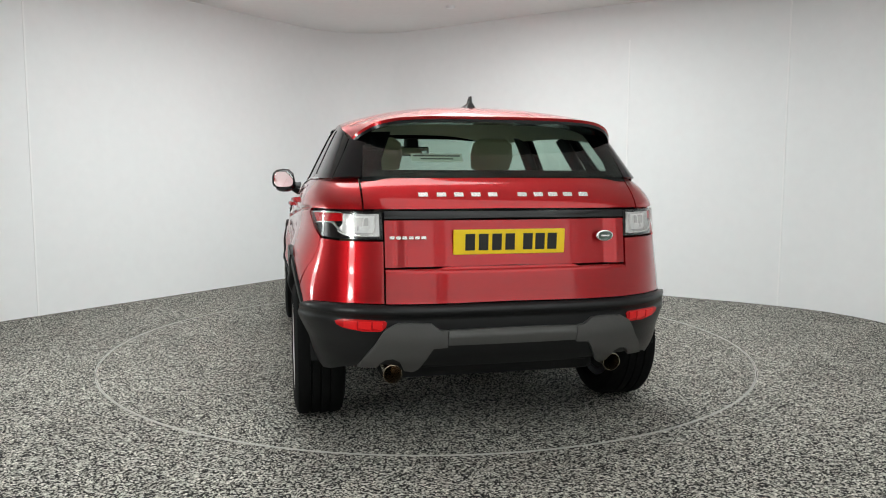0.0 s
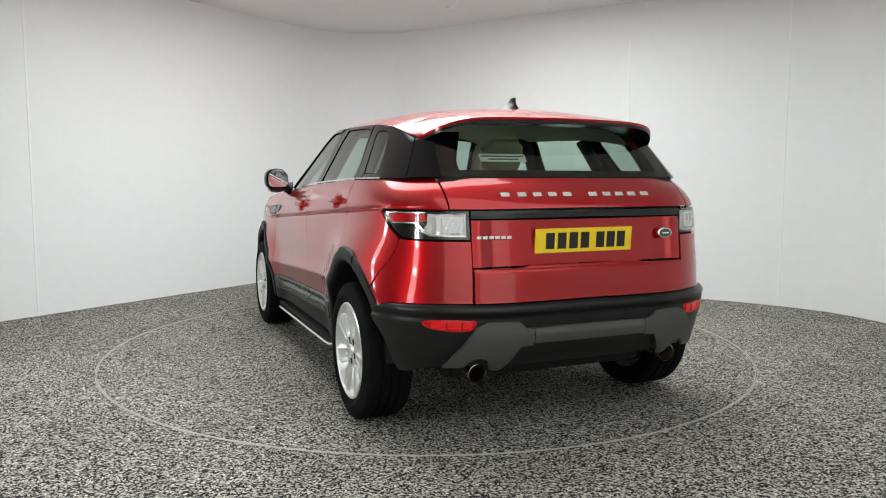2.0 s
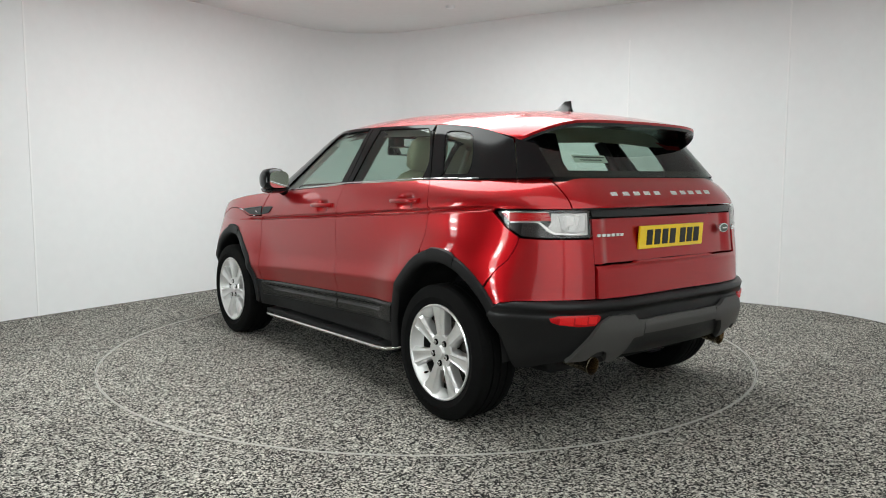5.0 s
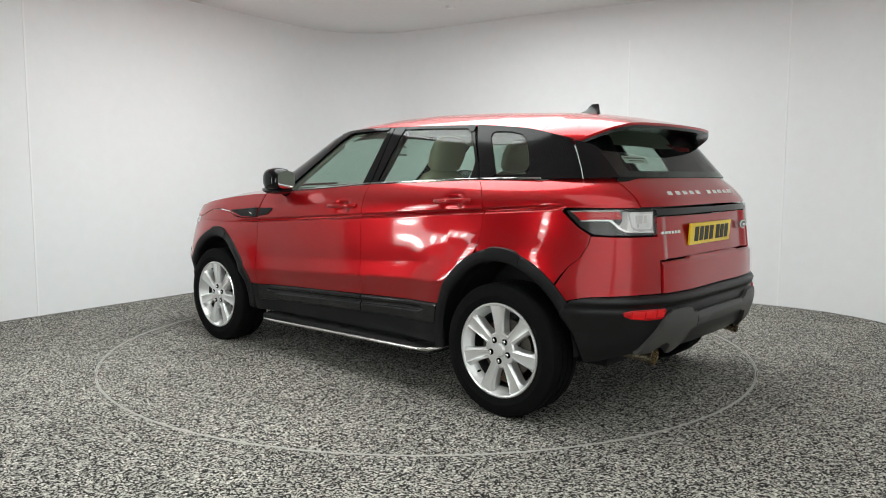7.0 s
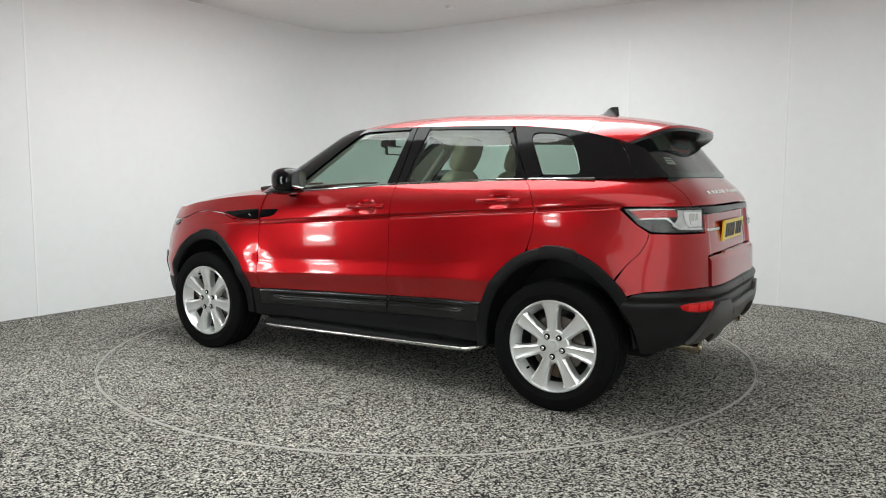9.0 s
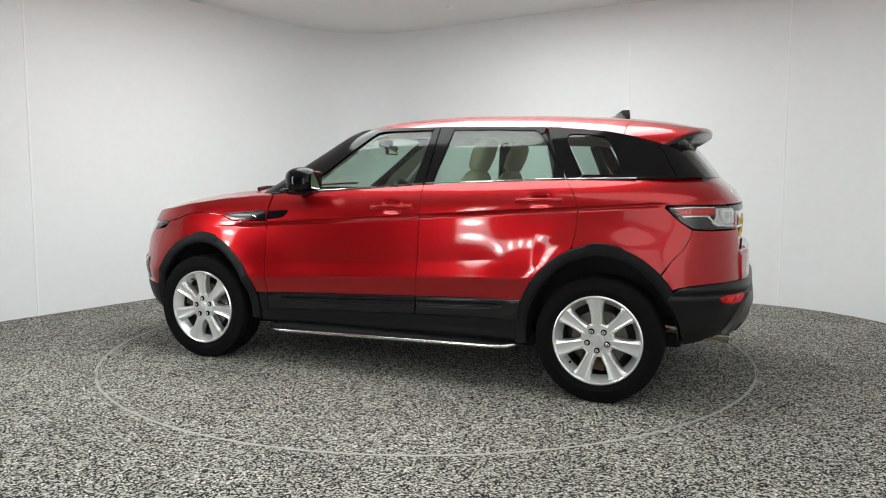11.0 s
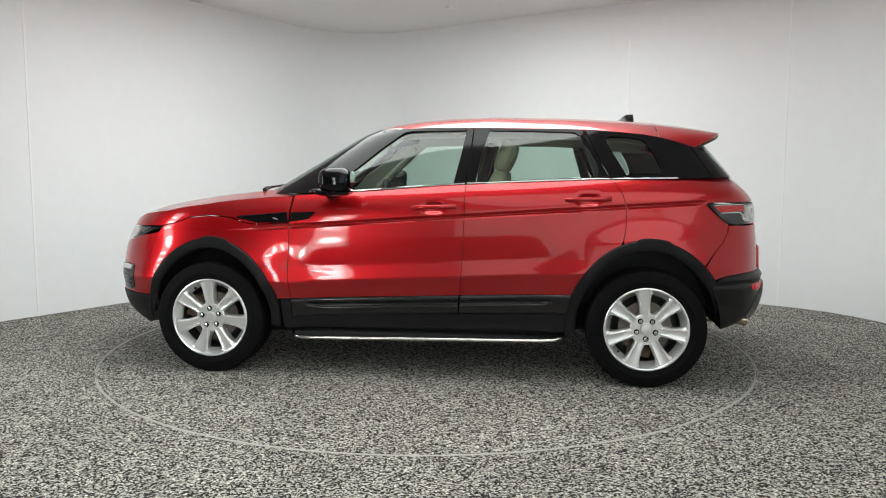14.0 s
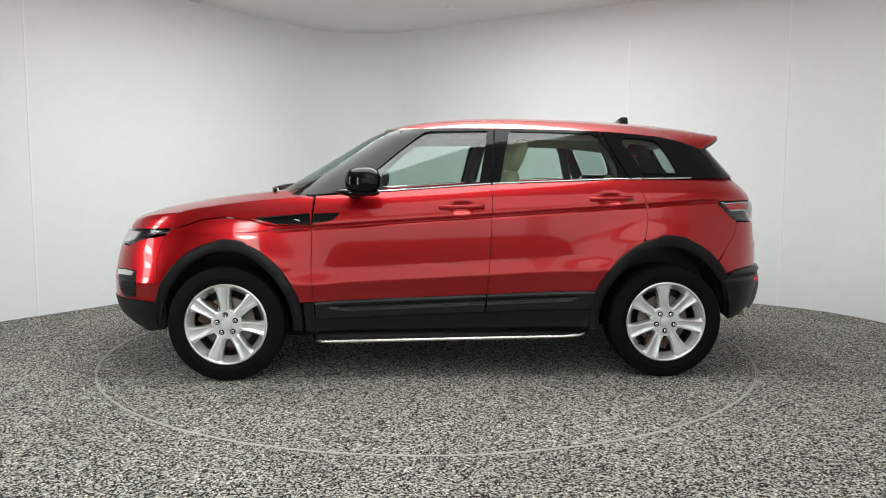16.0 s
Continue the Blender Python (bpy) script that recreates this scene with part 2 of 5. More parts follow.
def build_lights():
    box_root = new("ceiling_light")
    tagged(box_root, "large round white light box under the ceiling", "ceiling light")
    bm = bmesh.new()
    lathe(bm, [(0.0001, 2.955), (DISC_R, 2.955)], 96)
    part("diffuser", bm, GLOWPANEL, box_root, "glowing white diffuser")
    bm = bmesh.new()
    lathe(bm, [(DISC_R + 0.001, 2.95), (DISC_R + 0.03, 2.95), (DISC_R + 0.03, 2.998), (DISC_R + 0.001, 2.998)], 96)
    part("frame", bm, CEIL, box_root, "white rim")
    # added flat fill panel, out of view, brightening the camera's side of the room
    fill_root = new("ceiling_light")
    tagged(fill_root, "wide flat fill panel added under the ceiling out of view", "ceiling light")
    bm = bmesh.new()
    box(bm, -0.6, 3.0, -6.4, -2.5, 2.962, 2.97)
    part("diffuser", bm, FILLPANEL, fill_root, "glowing white diffuser")
    for x0, x1, y0, y1 in ((-0.64, -0.601, -6.44, -2.46), (3.001, 3.04, -6.44, -2.46), (-0.60, 3.0, -6.44, -6.401), (-0.60, 3.0, -2.499, -2.46)):
        bm = bmesh.new()
        box(bm, x0, x1, y0, y1, 2.955, 2.998, bevel=0.003)
        part("frame", bm, CEIL, fill_root, "white rim")
    # added glowing screens in place of a bright wall behind the camera: middle of the foot, half width, turn
    for x, y, hw, turn in ((0.1, -7.75, 1.75, 0.0), (2.75, -6.45, 1.1, 52.0)):
        root = new("back_wall_fill")
        root.matrix_world = Matrix.Translation((x, y, 0)) @ Matrix.Rotation(radians(turn), 4, "Z")
        tagged(root, "tall glowing screen on stands, added for the bright wall behind the camera", "studio light", "scrims behind the camera")
        bm = bmesh.new()
        box(bm, -hw, hw, 0.0, 0.02, 0.12, 2.75, bevel=0.004)
        part("diffuser", bm, BACKWALLGLOW, root, "glowing white diffuser")
        for sx in (-hw - 0.03, hw + 0.03):
            bm = bmesh.new()
            tube(bm, [(sx, 0.0, 0.0), (sx, 0.0, 2.8)], 0.02, 10)
            part("stand", bm, BLACKCLOTH, root, "black light stand")
    for x, y, hw in SOFTBOXES:
        root = new("softbox")
        root.matrix_world = Matrix.Translation((x, y, 0)) @ Matrix.Rotation(math.atan2(-y, -x) - math.pi / 2, 4, "Z")
        tagged(root, "tall strip softbox on a black light stand", "studio light", "softboxes round the turntable")
        bm = bmesh.new()
        box(bm, -hw, hw, 0.0, 0.012, 0.45, 1.95, bevel=0.004)
        front_sheet = part("diffuser", bm, BOXGLOW, root, "glowing white diffuser")
        for z in (0.58, 0.85, 1.12, 1.39, 1.66):
            bm = bmesh.new()
            lathe(bm, [(0.0001, 0.016), (0.07, 0.016), (0.11, 0.013)], 24, m=Matrix.Translation((0, 0, z)) @ Matrix.Rotation(radians(-90), 4, "X") @ Matrix.Diagonal((0.95, 0.5, 1, 1)))
            part("bulb", bm, BULBGLOW, front_sheet, "bright bulb spot")
        bm = bmesh.new()
        vs = bmesh.ops.create_cube(bm, size=1.0)["verts"]
        for v in vs:
            k = 1.0 if v.co.y > 0 else 0.3
            v.co = Vector((v.co.x * (2 * hw + 0.01) * k, -0.004 if v.co.y > 0 else -0.30, 1.21 + v.co.z * 1.60 * k))
        part("shell", bm, BLACKCLOTH, root, "black cloth shell")
        bm = bmesh.new()
        tube(bm, [(0, -0.32, 0.0), (0, -0.29, 1.3)], 0.016, 10)
        for a in (30, 150, 270):
            tube(bm, [(0, -0.32, 0.35), (0.42 * math.cos(radians(a)), -0.32 + 0.42 * math.sin(radians(a)) * 0.7, 0.012)], 0.011, 8)
        part("stand", bm, BLACKCLOTH, root, "black light stand")


build_lights()


def build_detector():
    bm = bmesh.new()
    lathe(bm, [(0.05, 3.0), (0.05, 2.985), (0.04, 2.972), (0.0001, 2.968)], 24, m=Matrix.Translation((0.22, 2.55, 0)))
    tagged(mesh_object("smoke_detector", bm, SEAM, smooth=40), "small round white smoke detector on the ceiling", "smoke detector")


build_detector()


def build_turntable():
    root = new("turntable")
    tagged(root, "round motorised turntable with grey speckled chip top", "turntable")
    bm = bmesh.new()
    r = TABLE_R - 0.0045
    c = bm.verts.new((0, 0, 0))
    top = [bm.verts.new((r * math.cos(2 * math.pi * i / 160), r * math.sin(2 * math.pi * i / 160), 0)) for i in range(160)]
    bot = [bm.verts.new((v.co.x, v.co.y, -0.04)) for v in top]
    for i in range(160):
        j = (i + 1) % 160
        bm.faces.new((c, top[i], top[j]))
        bm.faces.new((top[j], top[i], bot[i], bot[j]))
    bm.faces.new(bot[::-1])
    part("deck", bm, FLOOR, root)
    bm = bmesh.new()
    lathe(bm, [(TABLE_R - 0.0045, -0.04), (TABLE_R - 0.0045, 0.002), (TABLE_R - 0.0005, 0.002), (TABLE_R - 0.0005, -0.04)], 160)
    part("rim", bm, TRIM_METAL, root, "thin pale metal rim")
    return root


turntable = build_turntable()


# ---------------------------------------------------------------- the car's materials
def paint_material(name):
    """Metallic red car paint: flake base under a clear coat with faint orange peel."""
    m = material(name, (0.42, 0.008, 0.014), 0.36, 0.75, coat=1.0, spec=0.12)
    t = m.node_tree
    n, l = t.nodes, t.links
    b = n["Principled BSDF"]
    b.inputs["Coat IOR"].default_value = 1.48
    b.inputs["Coat Roughness"].default_value = 0.06
    co = n.new("ShaderNodeTexCoord")
    v = n.new("ShaderNodeTexVoronoi")
    v.inputs["Scale"].default_value = 900
    l.new(co.outputs["Object"], v.inputs["Vector"])
    sep = n.new("ShaderNodeSeparateColor")
    l.new(v.outputs["Color"], sep.inputs[0])
    ramp = n.new("ShaderNodeValToRGB")
    e = ramp.color_ramp.elements
    e[0].color, e[1].color = (0.31, 0.003, 0.0055, 1), (0.46, 0.006, 0.010, 1)
    l.new(sep.outputs[0], ramp.inputs[0])
    l.new(ramp.outputs["Color"], b.inputs["Base Color"])
    peel = n.new("ShaderNodeTexNoise")
    peel.inputs["Scale"].default_value, peel.inputs["Detail"].default_value = 60, 2
    l.new(co.outputs["Object"], peel.inputs["Vector"])
    bp = n.new("ShaderNodeBump")
    bp.inputs["Strength"].default_value, bp.inputs["Distance"].default_value = 0.03, 0.001
    l.new(peel.outputs["Fac"], bp.inputs["Height"])
    l.new(bp.outputs["Normal"], b.inputs["Coat Normal"])
    return m


def glass_material(name, tint, gloss_rough=0.0):
    """A thin pane: tinted see-through with mirror gloss by Fresnel."""
    m = bpy.data.materials.new(name)
    m.use_nodes = True
    t = m.node_tree
    n, l = t.nodes, t.links
    n.remove(n["Principled BSDF"])
    tr, gl, mx, lw = n.new("ShaderNodeBsdfTransparent"), n.new("ShaderNodeBsdfGlossy"), n.new("ShaderNodeMixShader"), n.new("ShaderNodeLayerWeight")
    tr.inputs["Color"].default_value = (*tint, 1)
    gl.inputs["Roughness"].default_value = gloss_rough
    lw.inputs["Blend"].default_value = 0.5
    pw, ma = n.new("ShaderNodeMath"), n.new("ShaderNodeMath")
    pw.operation, pw.inputs[1].default_value = "POWER", 5.0
    ma.operation, ma.inputs[1].default_value, ma.inputs[2].default_value = "MULTIPLY_ADD", 0.93, 0.065
    l.new(lw.outputs["Facing"], pw.inputs[0])
    l.new(pw.outputs[0], ma.inputs[0])
    l.new(ma.outputs[0], mx.inputs[0])
    l.new(tr.outputs[0], mx.inputs[1])
    l.new(gl.outputs[0], mx.inputs[2])
    l.new(mx.outputs[0], n["Material Output"].inputs["Surface"])
    return m


RED = paint_material("metallic_red_paint")
CLAD = material("black_textured_plastic", (0.0075, 0.0075, 0.008), 0.45, spec=0.22, var=0.15, scale=6, bump=0.15, bump_scale=900)
SATIN = material("satin_bumper_plastic", (0.007, 0.007, 0.0075), 0.34, spec=0.4, var=0.12, scale=7, bump=0.08, bump_scale=900)
CLADSOFT = material("satin_black_plastic", (0.007, 0.007, 0.0075), 0.22, spec=0.5, var=0.1, scale=10)
GLOSS = material("gloss_black", (0.004, 0.004, 0.0045), 0.08, spec=0.26)
SKID = material("grey_painted_plastic", (0.085, 0.082, 0.079), 0.42, 0.3, var=0.06, scale=9, bump=0.1, bump_scale=700)
CHROME = material("chrome", (0.78, 0.78, 0.78), 0.12, 1.0)
STEEL = material("brushed_steel", (0.68, 0.66, 0.63), 0.24, 1.0, rough_var=0.02, scale=12)
EXHAUST = material("heat_tinted_steel", (0.55, 0.46, 0.34), 0.25, 1.0, var=0.25, scale=25)
ALLOY = material("silver_alloy", (0.82, 0.82, 0.815), 0.30, 0.75, coat=0.4, var=0.04, scale=14)
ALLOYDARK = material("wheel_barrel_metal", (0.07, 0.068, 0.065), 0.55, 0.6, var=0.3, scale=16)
DISC = material("brake_disc_steel", (0.13, 0.115, 0.10), 0.4, 0.9, var=0.3, scale=30)
RUST = material("rusty_iron", (0.07, 0.045, 0.028), 0.8, 0.2, var=0.4, scale=40)
TYRE = material("tyre_rubber", (0.0045, 0.0045, 0.0045), 0.8, spec=0.12, var=0.25, scale=20, bump=0.3, bump_scale=400)
UNDER = material("underbody_black", (0.008, 0.008, 0.008), 0.9)
LEATHER = material("cream_leather", (0.68, 0.61, 0.44), 0.5, var=0.06, scale=9, bump=0.25, bump_scale=350)
DARKTRIM = material("dark_interior_trim", (0.010, 0.010, 0.011), 0.6, var=0.15, scale=12, bump=0.2, bump_scale=500)
LINER = material("pale_headlining", (0.60, 0.57, 0.50), 0.9, var=0.05, scale=12)
GLASS = glass_material("green_tinted_glass", (0.64, 0.76, 0.70))
DARKGLASS = glass_material("privacy_glass", (0.44, 0.52, 0.48))
LENS = glass_material("clear_lens", (0.96, 0.96, 0.96))
REDLENS = material("red_lens", (0.52, 0.004, 0.007), 0.2, coat=0.2, bump=0.4, bump_scale=120)
CHAMBER = material("lamp_chamber_white", (0.70, 0.69, 0.68), 0.3, 0.0, coat=0.6, bump=0.5, bump_scale=70)
REDCELL = material("red_prism_lens", (0.80, 0.010, 0.012), 0.25, coat=0.15, bump=0.8, bump_scale=160)
LAMPIN = material("lamp_reflector", (0.62, 0.60, 0.59), 0.22, 0.35, var=0.15, scale=40, bump=0.6, bump_scale=90)
SMOKED = material("smoked_lamp_housing", (0.012, 0.010, 0.010), 0.2)
PLATE = material("yellow_plate", (0.94, 0.64, 0.005), 0.35, coat=0.4, var=0.02, scale=20)
PLATEBAR = material("plate_black", (0.012, 0.012, 0.012), 0.45)
SILVER = material("silver_badge", (0.80, 0.79, 0.77), 0.25, 0.75)
BADGE = material("dark_green_badge", (0.02, 0.05, 0.03), 0.3, coat=1.0)
PAPER = material("sticker_paper", (0.75, 0.76, 0.70), 0.6)
INK = material("sticker_ink", (0.08, 0.08, 0.07), 0.6)
MIRROR = material("mirror_glass", (0.8, 0.8, 0.8), 0.01, 1.0)

# ---------------------------------------------------------------- the car's skin, in the car's own space: x forward, y left, z up
HUB_Z, AXLE = 0.352, 1.33
BELT_X = [-1.95, -1.73, -1.01, -0.264, 0.03, 0.37, 0.8, 1.1]
BELT_Z = [1.222, 1.217, 1.208, 1.179, 1.158, 1.134, 1.109, 1.095]
TAIL_Z = [0.25, 0.33, 0.37, 0.43, 0.52, 0.60, 0.65, 0.68, 0.80, 0.93, 0.96, 1.07, 1.115, 1.17, 1.23]
TAIL_X = [-1.86, -1.95, -2.00, -2.045, -2.07, -2.075, -2.07, -2.065, -2.06, -2.045, -2.04, -2.03, -2.005, -1.955, -1.885]
NOSE_Z = [0.22, 0.28, 0.36, 0.45, 0.62, 0.78, 0.89, 0.95, 1.0, 1.06, 1.12]
NOSE_X = [1.90, 2.05, 2.15, 2.18, 2.17, 2.13, 2.075, 2.04, 2.0, 1.95, 1.90]
CAB_Z = [1.05, 1.15, 1.358, 1.487, 1.536, 1.60]
CAB_F = [1.24, 1.06, 0.715, 0.505, 0.385, 0.20]
CAB_RZ = [1.05, 1.22, 1.41, 1.50, 1.60]
CAB_R = [-2.0, -1.895, -1.74, -1.655, -1.55]
NR, NF = 4.3, 3.6
NR_CAB, NF_CAB = 5.2, 4.4


def eased(zs, xs, width=0.03):
    """A broken line turned into a smooth one."""
    z = np.arange(zs[0] - 0.1, zs[-1] + 0.1, 0.005)
    k = np.exp(-(np.arange(-20, 21) * 0.005 / width) ** 2)
    x = np.interp(z, zs, xs)
    lo, hi = (xs[1] - xs[0]) / (zs[1] - zs[0]), (xs[-1] - xs[-2]) / (zs[-1] - zs[-2])
    x = x + np.where(z < zs[0], (z - zs[0]) * lo, 0) + np.where(z > zs[-1], (z - zs[-1]) * hi, 0)
    e = np.convolve(np.pad(x, 20, mode="edge"), k / k.sum(), mode="valid")
    keep = (z >= zs[0]) & (z <= zs[-1])
    return z[keep], e[keep]


TAIL_Z, TAIL_X = eased(TAIL_Z, TAIL_X, 0.02)
NOSE_Z, NOSE_X = eased(NOSE_Z, NOSE_X, 0.03)


def belt(x):
    return np.interp(x, BELT_X, BELT_Z)


def crease(x):
    return 0.974 - 0.066 * np.clip(x, -2, 1.2)


def shelf(x):
    """Height of the lower edge that runs along the doors."""
    return 0.578 + (0.85 - np.clip(x, -1.2, 1.0)) * 0.049


def half_width(x, z, kind):
    zb, zc = belt(x), crease(x)
    if kind == "cabin":
        g = 0.832 - 0.50 * (z - zb) - 0.35 * np.clip(z - 1.44, 0, None) ** 1.5
        return g
    lo = np.interp(z, [0.25, 0.50, 0.56, 0.585, 0.598, 0.625, 0.655, 0.69], [0.862, 0.893, 0.917, 0.927, 0.928, 0.920, 0.918, 0.919])
    v = np.clip((z - 0.69) / (zc - 0.69), 0, 1)
    lo = lo + 0.006 * v - 0.016 * v * v
    ze = shelf(x)
    door = np.interp(z - ze, [-0.30, -0.10, -0.04, -0.012, 0, 0.012, 0.04, 0.072, 0.095], [0.862, 0.888, 0.904, 0.9145, 0.9175, 0.9162, 0.911, 0.9055, 0.904])
    v = np.clip((z - ze - 0.095) / (zc - ze - 0.095), 0, 1)
    door = door + 0.017 * v - 0.012 * v * v
    k = np.clip((x + 1.22) / 0.25, 0, 1) * np.clip((1.10 - x) / 0.28, 0, 1)
    lo = lo + (door - lo) * k
    s = np.clip((z - zc) / (zb - zc), 0, 1.3)
    hi = 0.911 - 0.012 * s - 0.064 * s ** 2.2
    w = np.where(z > zc, hi, lo)
    w = w - 0.021 * np.exp(-((z - zc) / 0.0085) ** 2) * np.clip((1.06 - x) / 0.12, 0, 1) * np.clip((x + 1.68) / 0.1, 0, 1)
    for c, amp in ((-AXLE, 0.040), (AXLE, 0.036)):
        r = np.hypot(x - c, z - HUB_Z)
        w = w + amp * np.exp(-(np.clip(r - 0.47, 0, None) / 0.17) ** 2) * np.sin(np.clip((zc + 0.02 - z) / 0.26, 0, 1) * math.pi / 2) ** 2
    return w


def skin_y(x, z, kind):
    """Half width of the skin at (x, z)."""
    x, z = np.asarray(x, float), np.asarray(z, float)
    w = half_width(x, z, kind)
    xs = -0.9
    xr = np.interp(z, CAB_RZ, CAB_R) if kind == "cabin" else np.interp(z, TAIL_Z, TAIL_X)
    u = np.clip((xs - x) / (xs - xr), 0, 1)
    nr, nf = (NR_CAB, NF_CAB) if kind == "cabin" else (NR, NF)
    e = (1 - u ** nr) ** (1 / nr)
    xf = np.interp(z, CAB_Z, CAB_F) if kind == "cabin" else np.interp(z, NOSE_Z, NOSE_X)
    xsf = xf - 1.0 if kind == "cabin" else 0.95
    u = np.clip((x - xsf) / (xf - xsf), 0, 1)
    return w * e * (1 - u ** nf) ** (1 / nf)


def skin_x_rear(y, z, kind):
    y, z = np.abs(np.asarray(y, float)), np.asarray(z, float)
    xr = np.interp(z, CAB_RZ, CAB_R) if kind == "cabin" else np.interp(z, TAIL_Z, TAIL_X)
    nr = NR_CAB if kind == "cabin" else NR
    x = xr * np.ones_like(y)
    for _ in range(6):
        w = half_width(np.minimum(x, -1.5), z, kind)
        x = -0.9 - (-0.9 - xr) * np.clip(1 - np.clip(y / w, 0, 1) ** nr, 0, 1) ** (1 / nr)
    return x


def skin_x_front(y, z, kind):
    y, z = np.abs(np.asarray(y, float)), np.asarray(z, float)
    xf = np.interp(z, CAB_Z, CAB_F) if kind == "cabin" else np.interp(z, NOSE_Z, NOSE_X)
    xsf = xf - 1.0 if kind == "cabin" else 0.95
    nf = NF_CAB if kind == "cabin" else NF
    x = xf * np.ones_like(y)
    for _ in range(6):
        w = half_width(x, z, kind)
        x = xsf + (xf - xsf) * np.clip(1 - np.clip(y / w, 0, 1) ** nf, 0, 1) ** (1 / nf)
    return x


def split_x(z, kind):
    """Where the side chart hands over to the end charts."""
    if kind == "cabin":
        return np.interp(z, CAB_RZ, CAB_R) + 0.16, np.interp(z, CAB_Z, CAB_F) - 0.25
    return np.interp(z, TAIL_Z, TAIL_X) + 0.20, np.interp(z, NOSE_Z, NOSE_X) - 0.36


def rear(y, z, kind="body"):
    """Skin coordinate of a place seen from behind."""
    c = split_x(z, kind)[0]
    return (float(c - (skin_y(c, z, kind) - y)), z)


def front(y, z, kind="body"):
    c = split_x(z, kind)[1]
    return (float(c + (skin_y(c, z, kind) - y)), z)


def skin(a, z, kind):
    """Skin coordinates (along, height) to places: along is x on the flank and runs on round the ends."""
    a, z = np.asarray(a, float), np.asarray(z, float)
    cr, cf = split_x(z, kind)
    yr, yf = skin_y(cr, z, kind) - (cr - a), skin_y(cf, z, kind) - (a - cf)
    x = np.where(a < cr, skin_x_rear(yr, z, kind), np.where(a > cf, skin_x_front(yf, z, kind), a))
    y = np.where(a < cr, yr, np.where(a > cf, yf, skin_y(np.clip(a, cr, cf), z, kind)))
    return np.stack([x, y, z + 0 * a], -1)


def skin_normals(a, z, kind):
    h = 0.004
    n = np.cross(skin(a + h, z, kind) - skin(a - h, z, kind), skin(a, z + h, kind) - skin(a, z - h, kind))
    n = -n / np.maximum(np.linalg.norm(n, axis=-1, keepdims=True), 1e-9)
    return np.where((n[:, 1:2] < -0.6), -n, n)


def surface_normals(f, a, z, like, h=0.004):
    """Normals of a surface f(a, z), turned to the side of the normals like."""
    n = np.cross(f(a + h, z) - f(a - h, z), f(a, z + h) - f(a, z - h))
    n = n / np.maximum(np.linalg.norm(n, axis=-1, keepdims=True), 1e-9)
    return np.where(np.sum(n * like, -1, keepdims=True) < 0, -n, n)


def shrink(pts, d):
    """Pull a closed outline in by d."""
    p = np.array(pts, float)
    area2 = np.sum(p[:, 0] * np.roll(p[:, 1], -1) - p[:, 1] * np.roll(p[:, 0], -1))
    s = 1 if area2 > 0 else -1
    out = []
    n = len(p)
    for i in range(n):
        a, b = p[i] - p[i - 1], p[(i + 1) % n] - p[i]
        a, b = a / (np.linalg.norm(a) + 1e-9), b / (np.linalg.norm(b) + 1e-9)
        na, nb = s * np.array([-a[1], a[0]]), s * np.array([-b[1], b[0]])
        m = na + nb
        m = m / max(0.5, np.dot(m, m) / 2)
        out.append(p[i] + d * m)
    return np.array(out)


def inside(q, poly):
    x, y = q[:, 0], q[:, 1]
    c = np.zeros(len(q), bool)
    n = len(poly)
    for i in range(n):
        (x0, y0), (x1, y1) = poly[i - 1], poly[i]
        if y0 != y1:
            c ^= ((y0 > y) != (y1 > y)) & (x < (x1 - x0) * (y - y0) / (y1 - y0) + x0)
    return c


def fill(outline, res, lines=()):
    """Triangles over a closed 2D outline with an even inner grid: points, faces, and the outline's count."""
    from mathutils import geometry
    ring = []
    n = len(outline)
    for i in range(n):
        a, b = np.array(outline[i]), np.array(outline[(i + 1) % n])
        k = max(1, int(np.linalg.norm(b - a) / res + 0.5))
        ring += [a + (b - a) * j / k for j in range(k)]
    ring = np.array(ring)
    lo, hi = ring.min(0), ring.max(0)
    gx, gz = np.meshgrid(np.arange(math.floor(lo[0] / res) * res, hi[0], res), np.arange(math.floor(lo[1] / res) * res, hi[1], res))
    q = np.stack([gx.ravel(), gz.ravel()], -1)
    q = q[inside(q, ring)]
    if len(q):
        d = np.sqrt(((q[:, None, :] - ring[None]) ** 2).sum(-1)).min(1)
        q = q[d > 0.4 * res]
    extra = []
    for fn in lines:
        xs = np.arange(math.floor(lo[0] / res) * res, hi[0], res)
        ln = np.stack([xs, fn(xs)], -1)
        ln = ln[inside(ln, ring)]
        if len(ln):
            ln = ln[np.sqrt(((ln[:, None, :] - ring[None]) ** 2).sum(-1)).min(1) > 0.004]
            q = q[np.abs(q[:, 1] - fn(q[:, 0])) > 0.006]
            extra.append(ln)
    vs = [Vector(v) for v in np.concatenate([ring, q, *extra])]
    m = len(ring)
    r = geometry.delaunay_2d_cdt(vs, [(i, (i + 1) % m) for i in range(m)], [], 1, 1e-6)
    return np.array([tuple(v) for v in r[0]]), r[2]


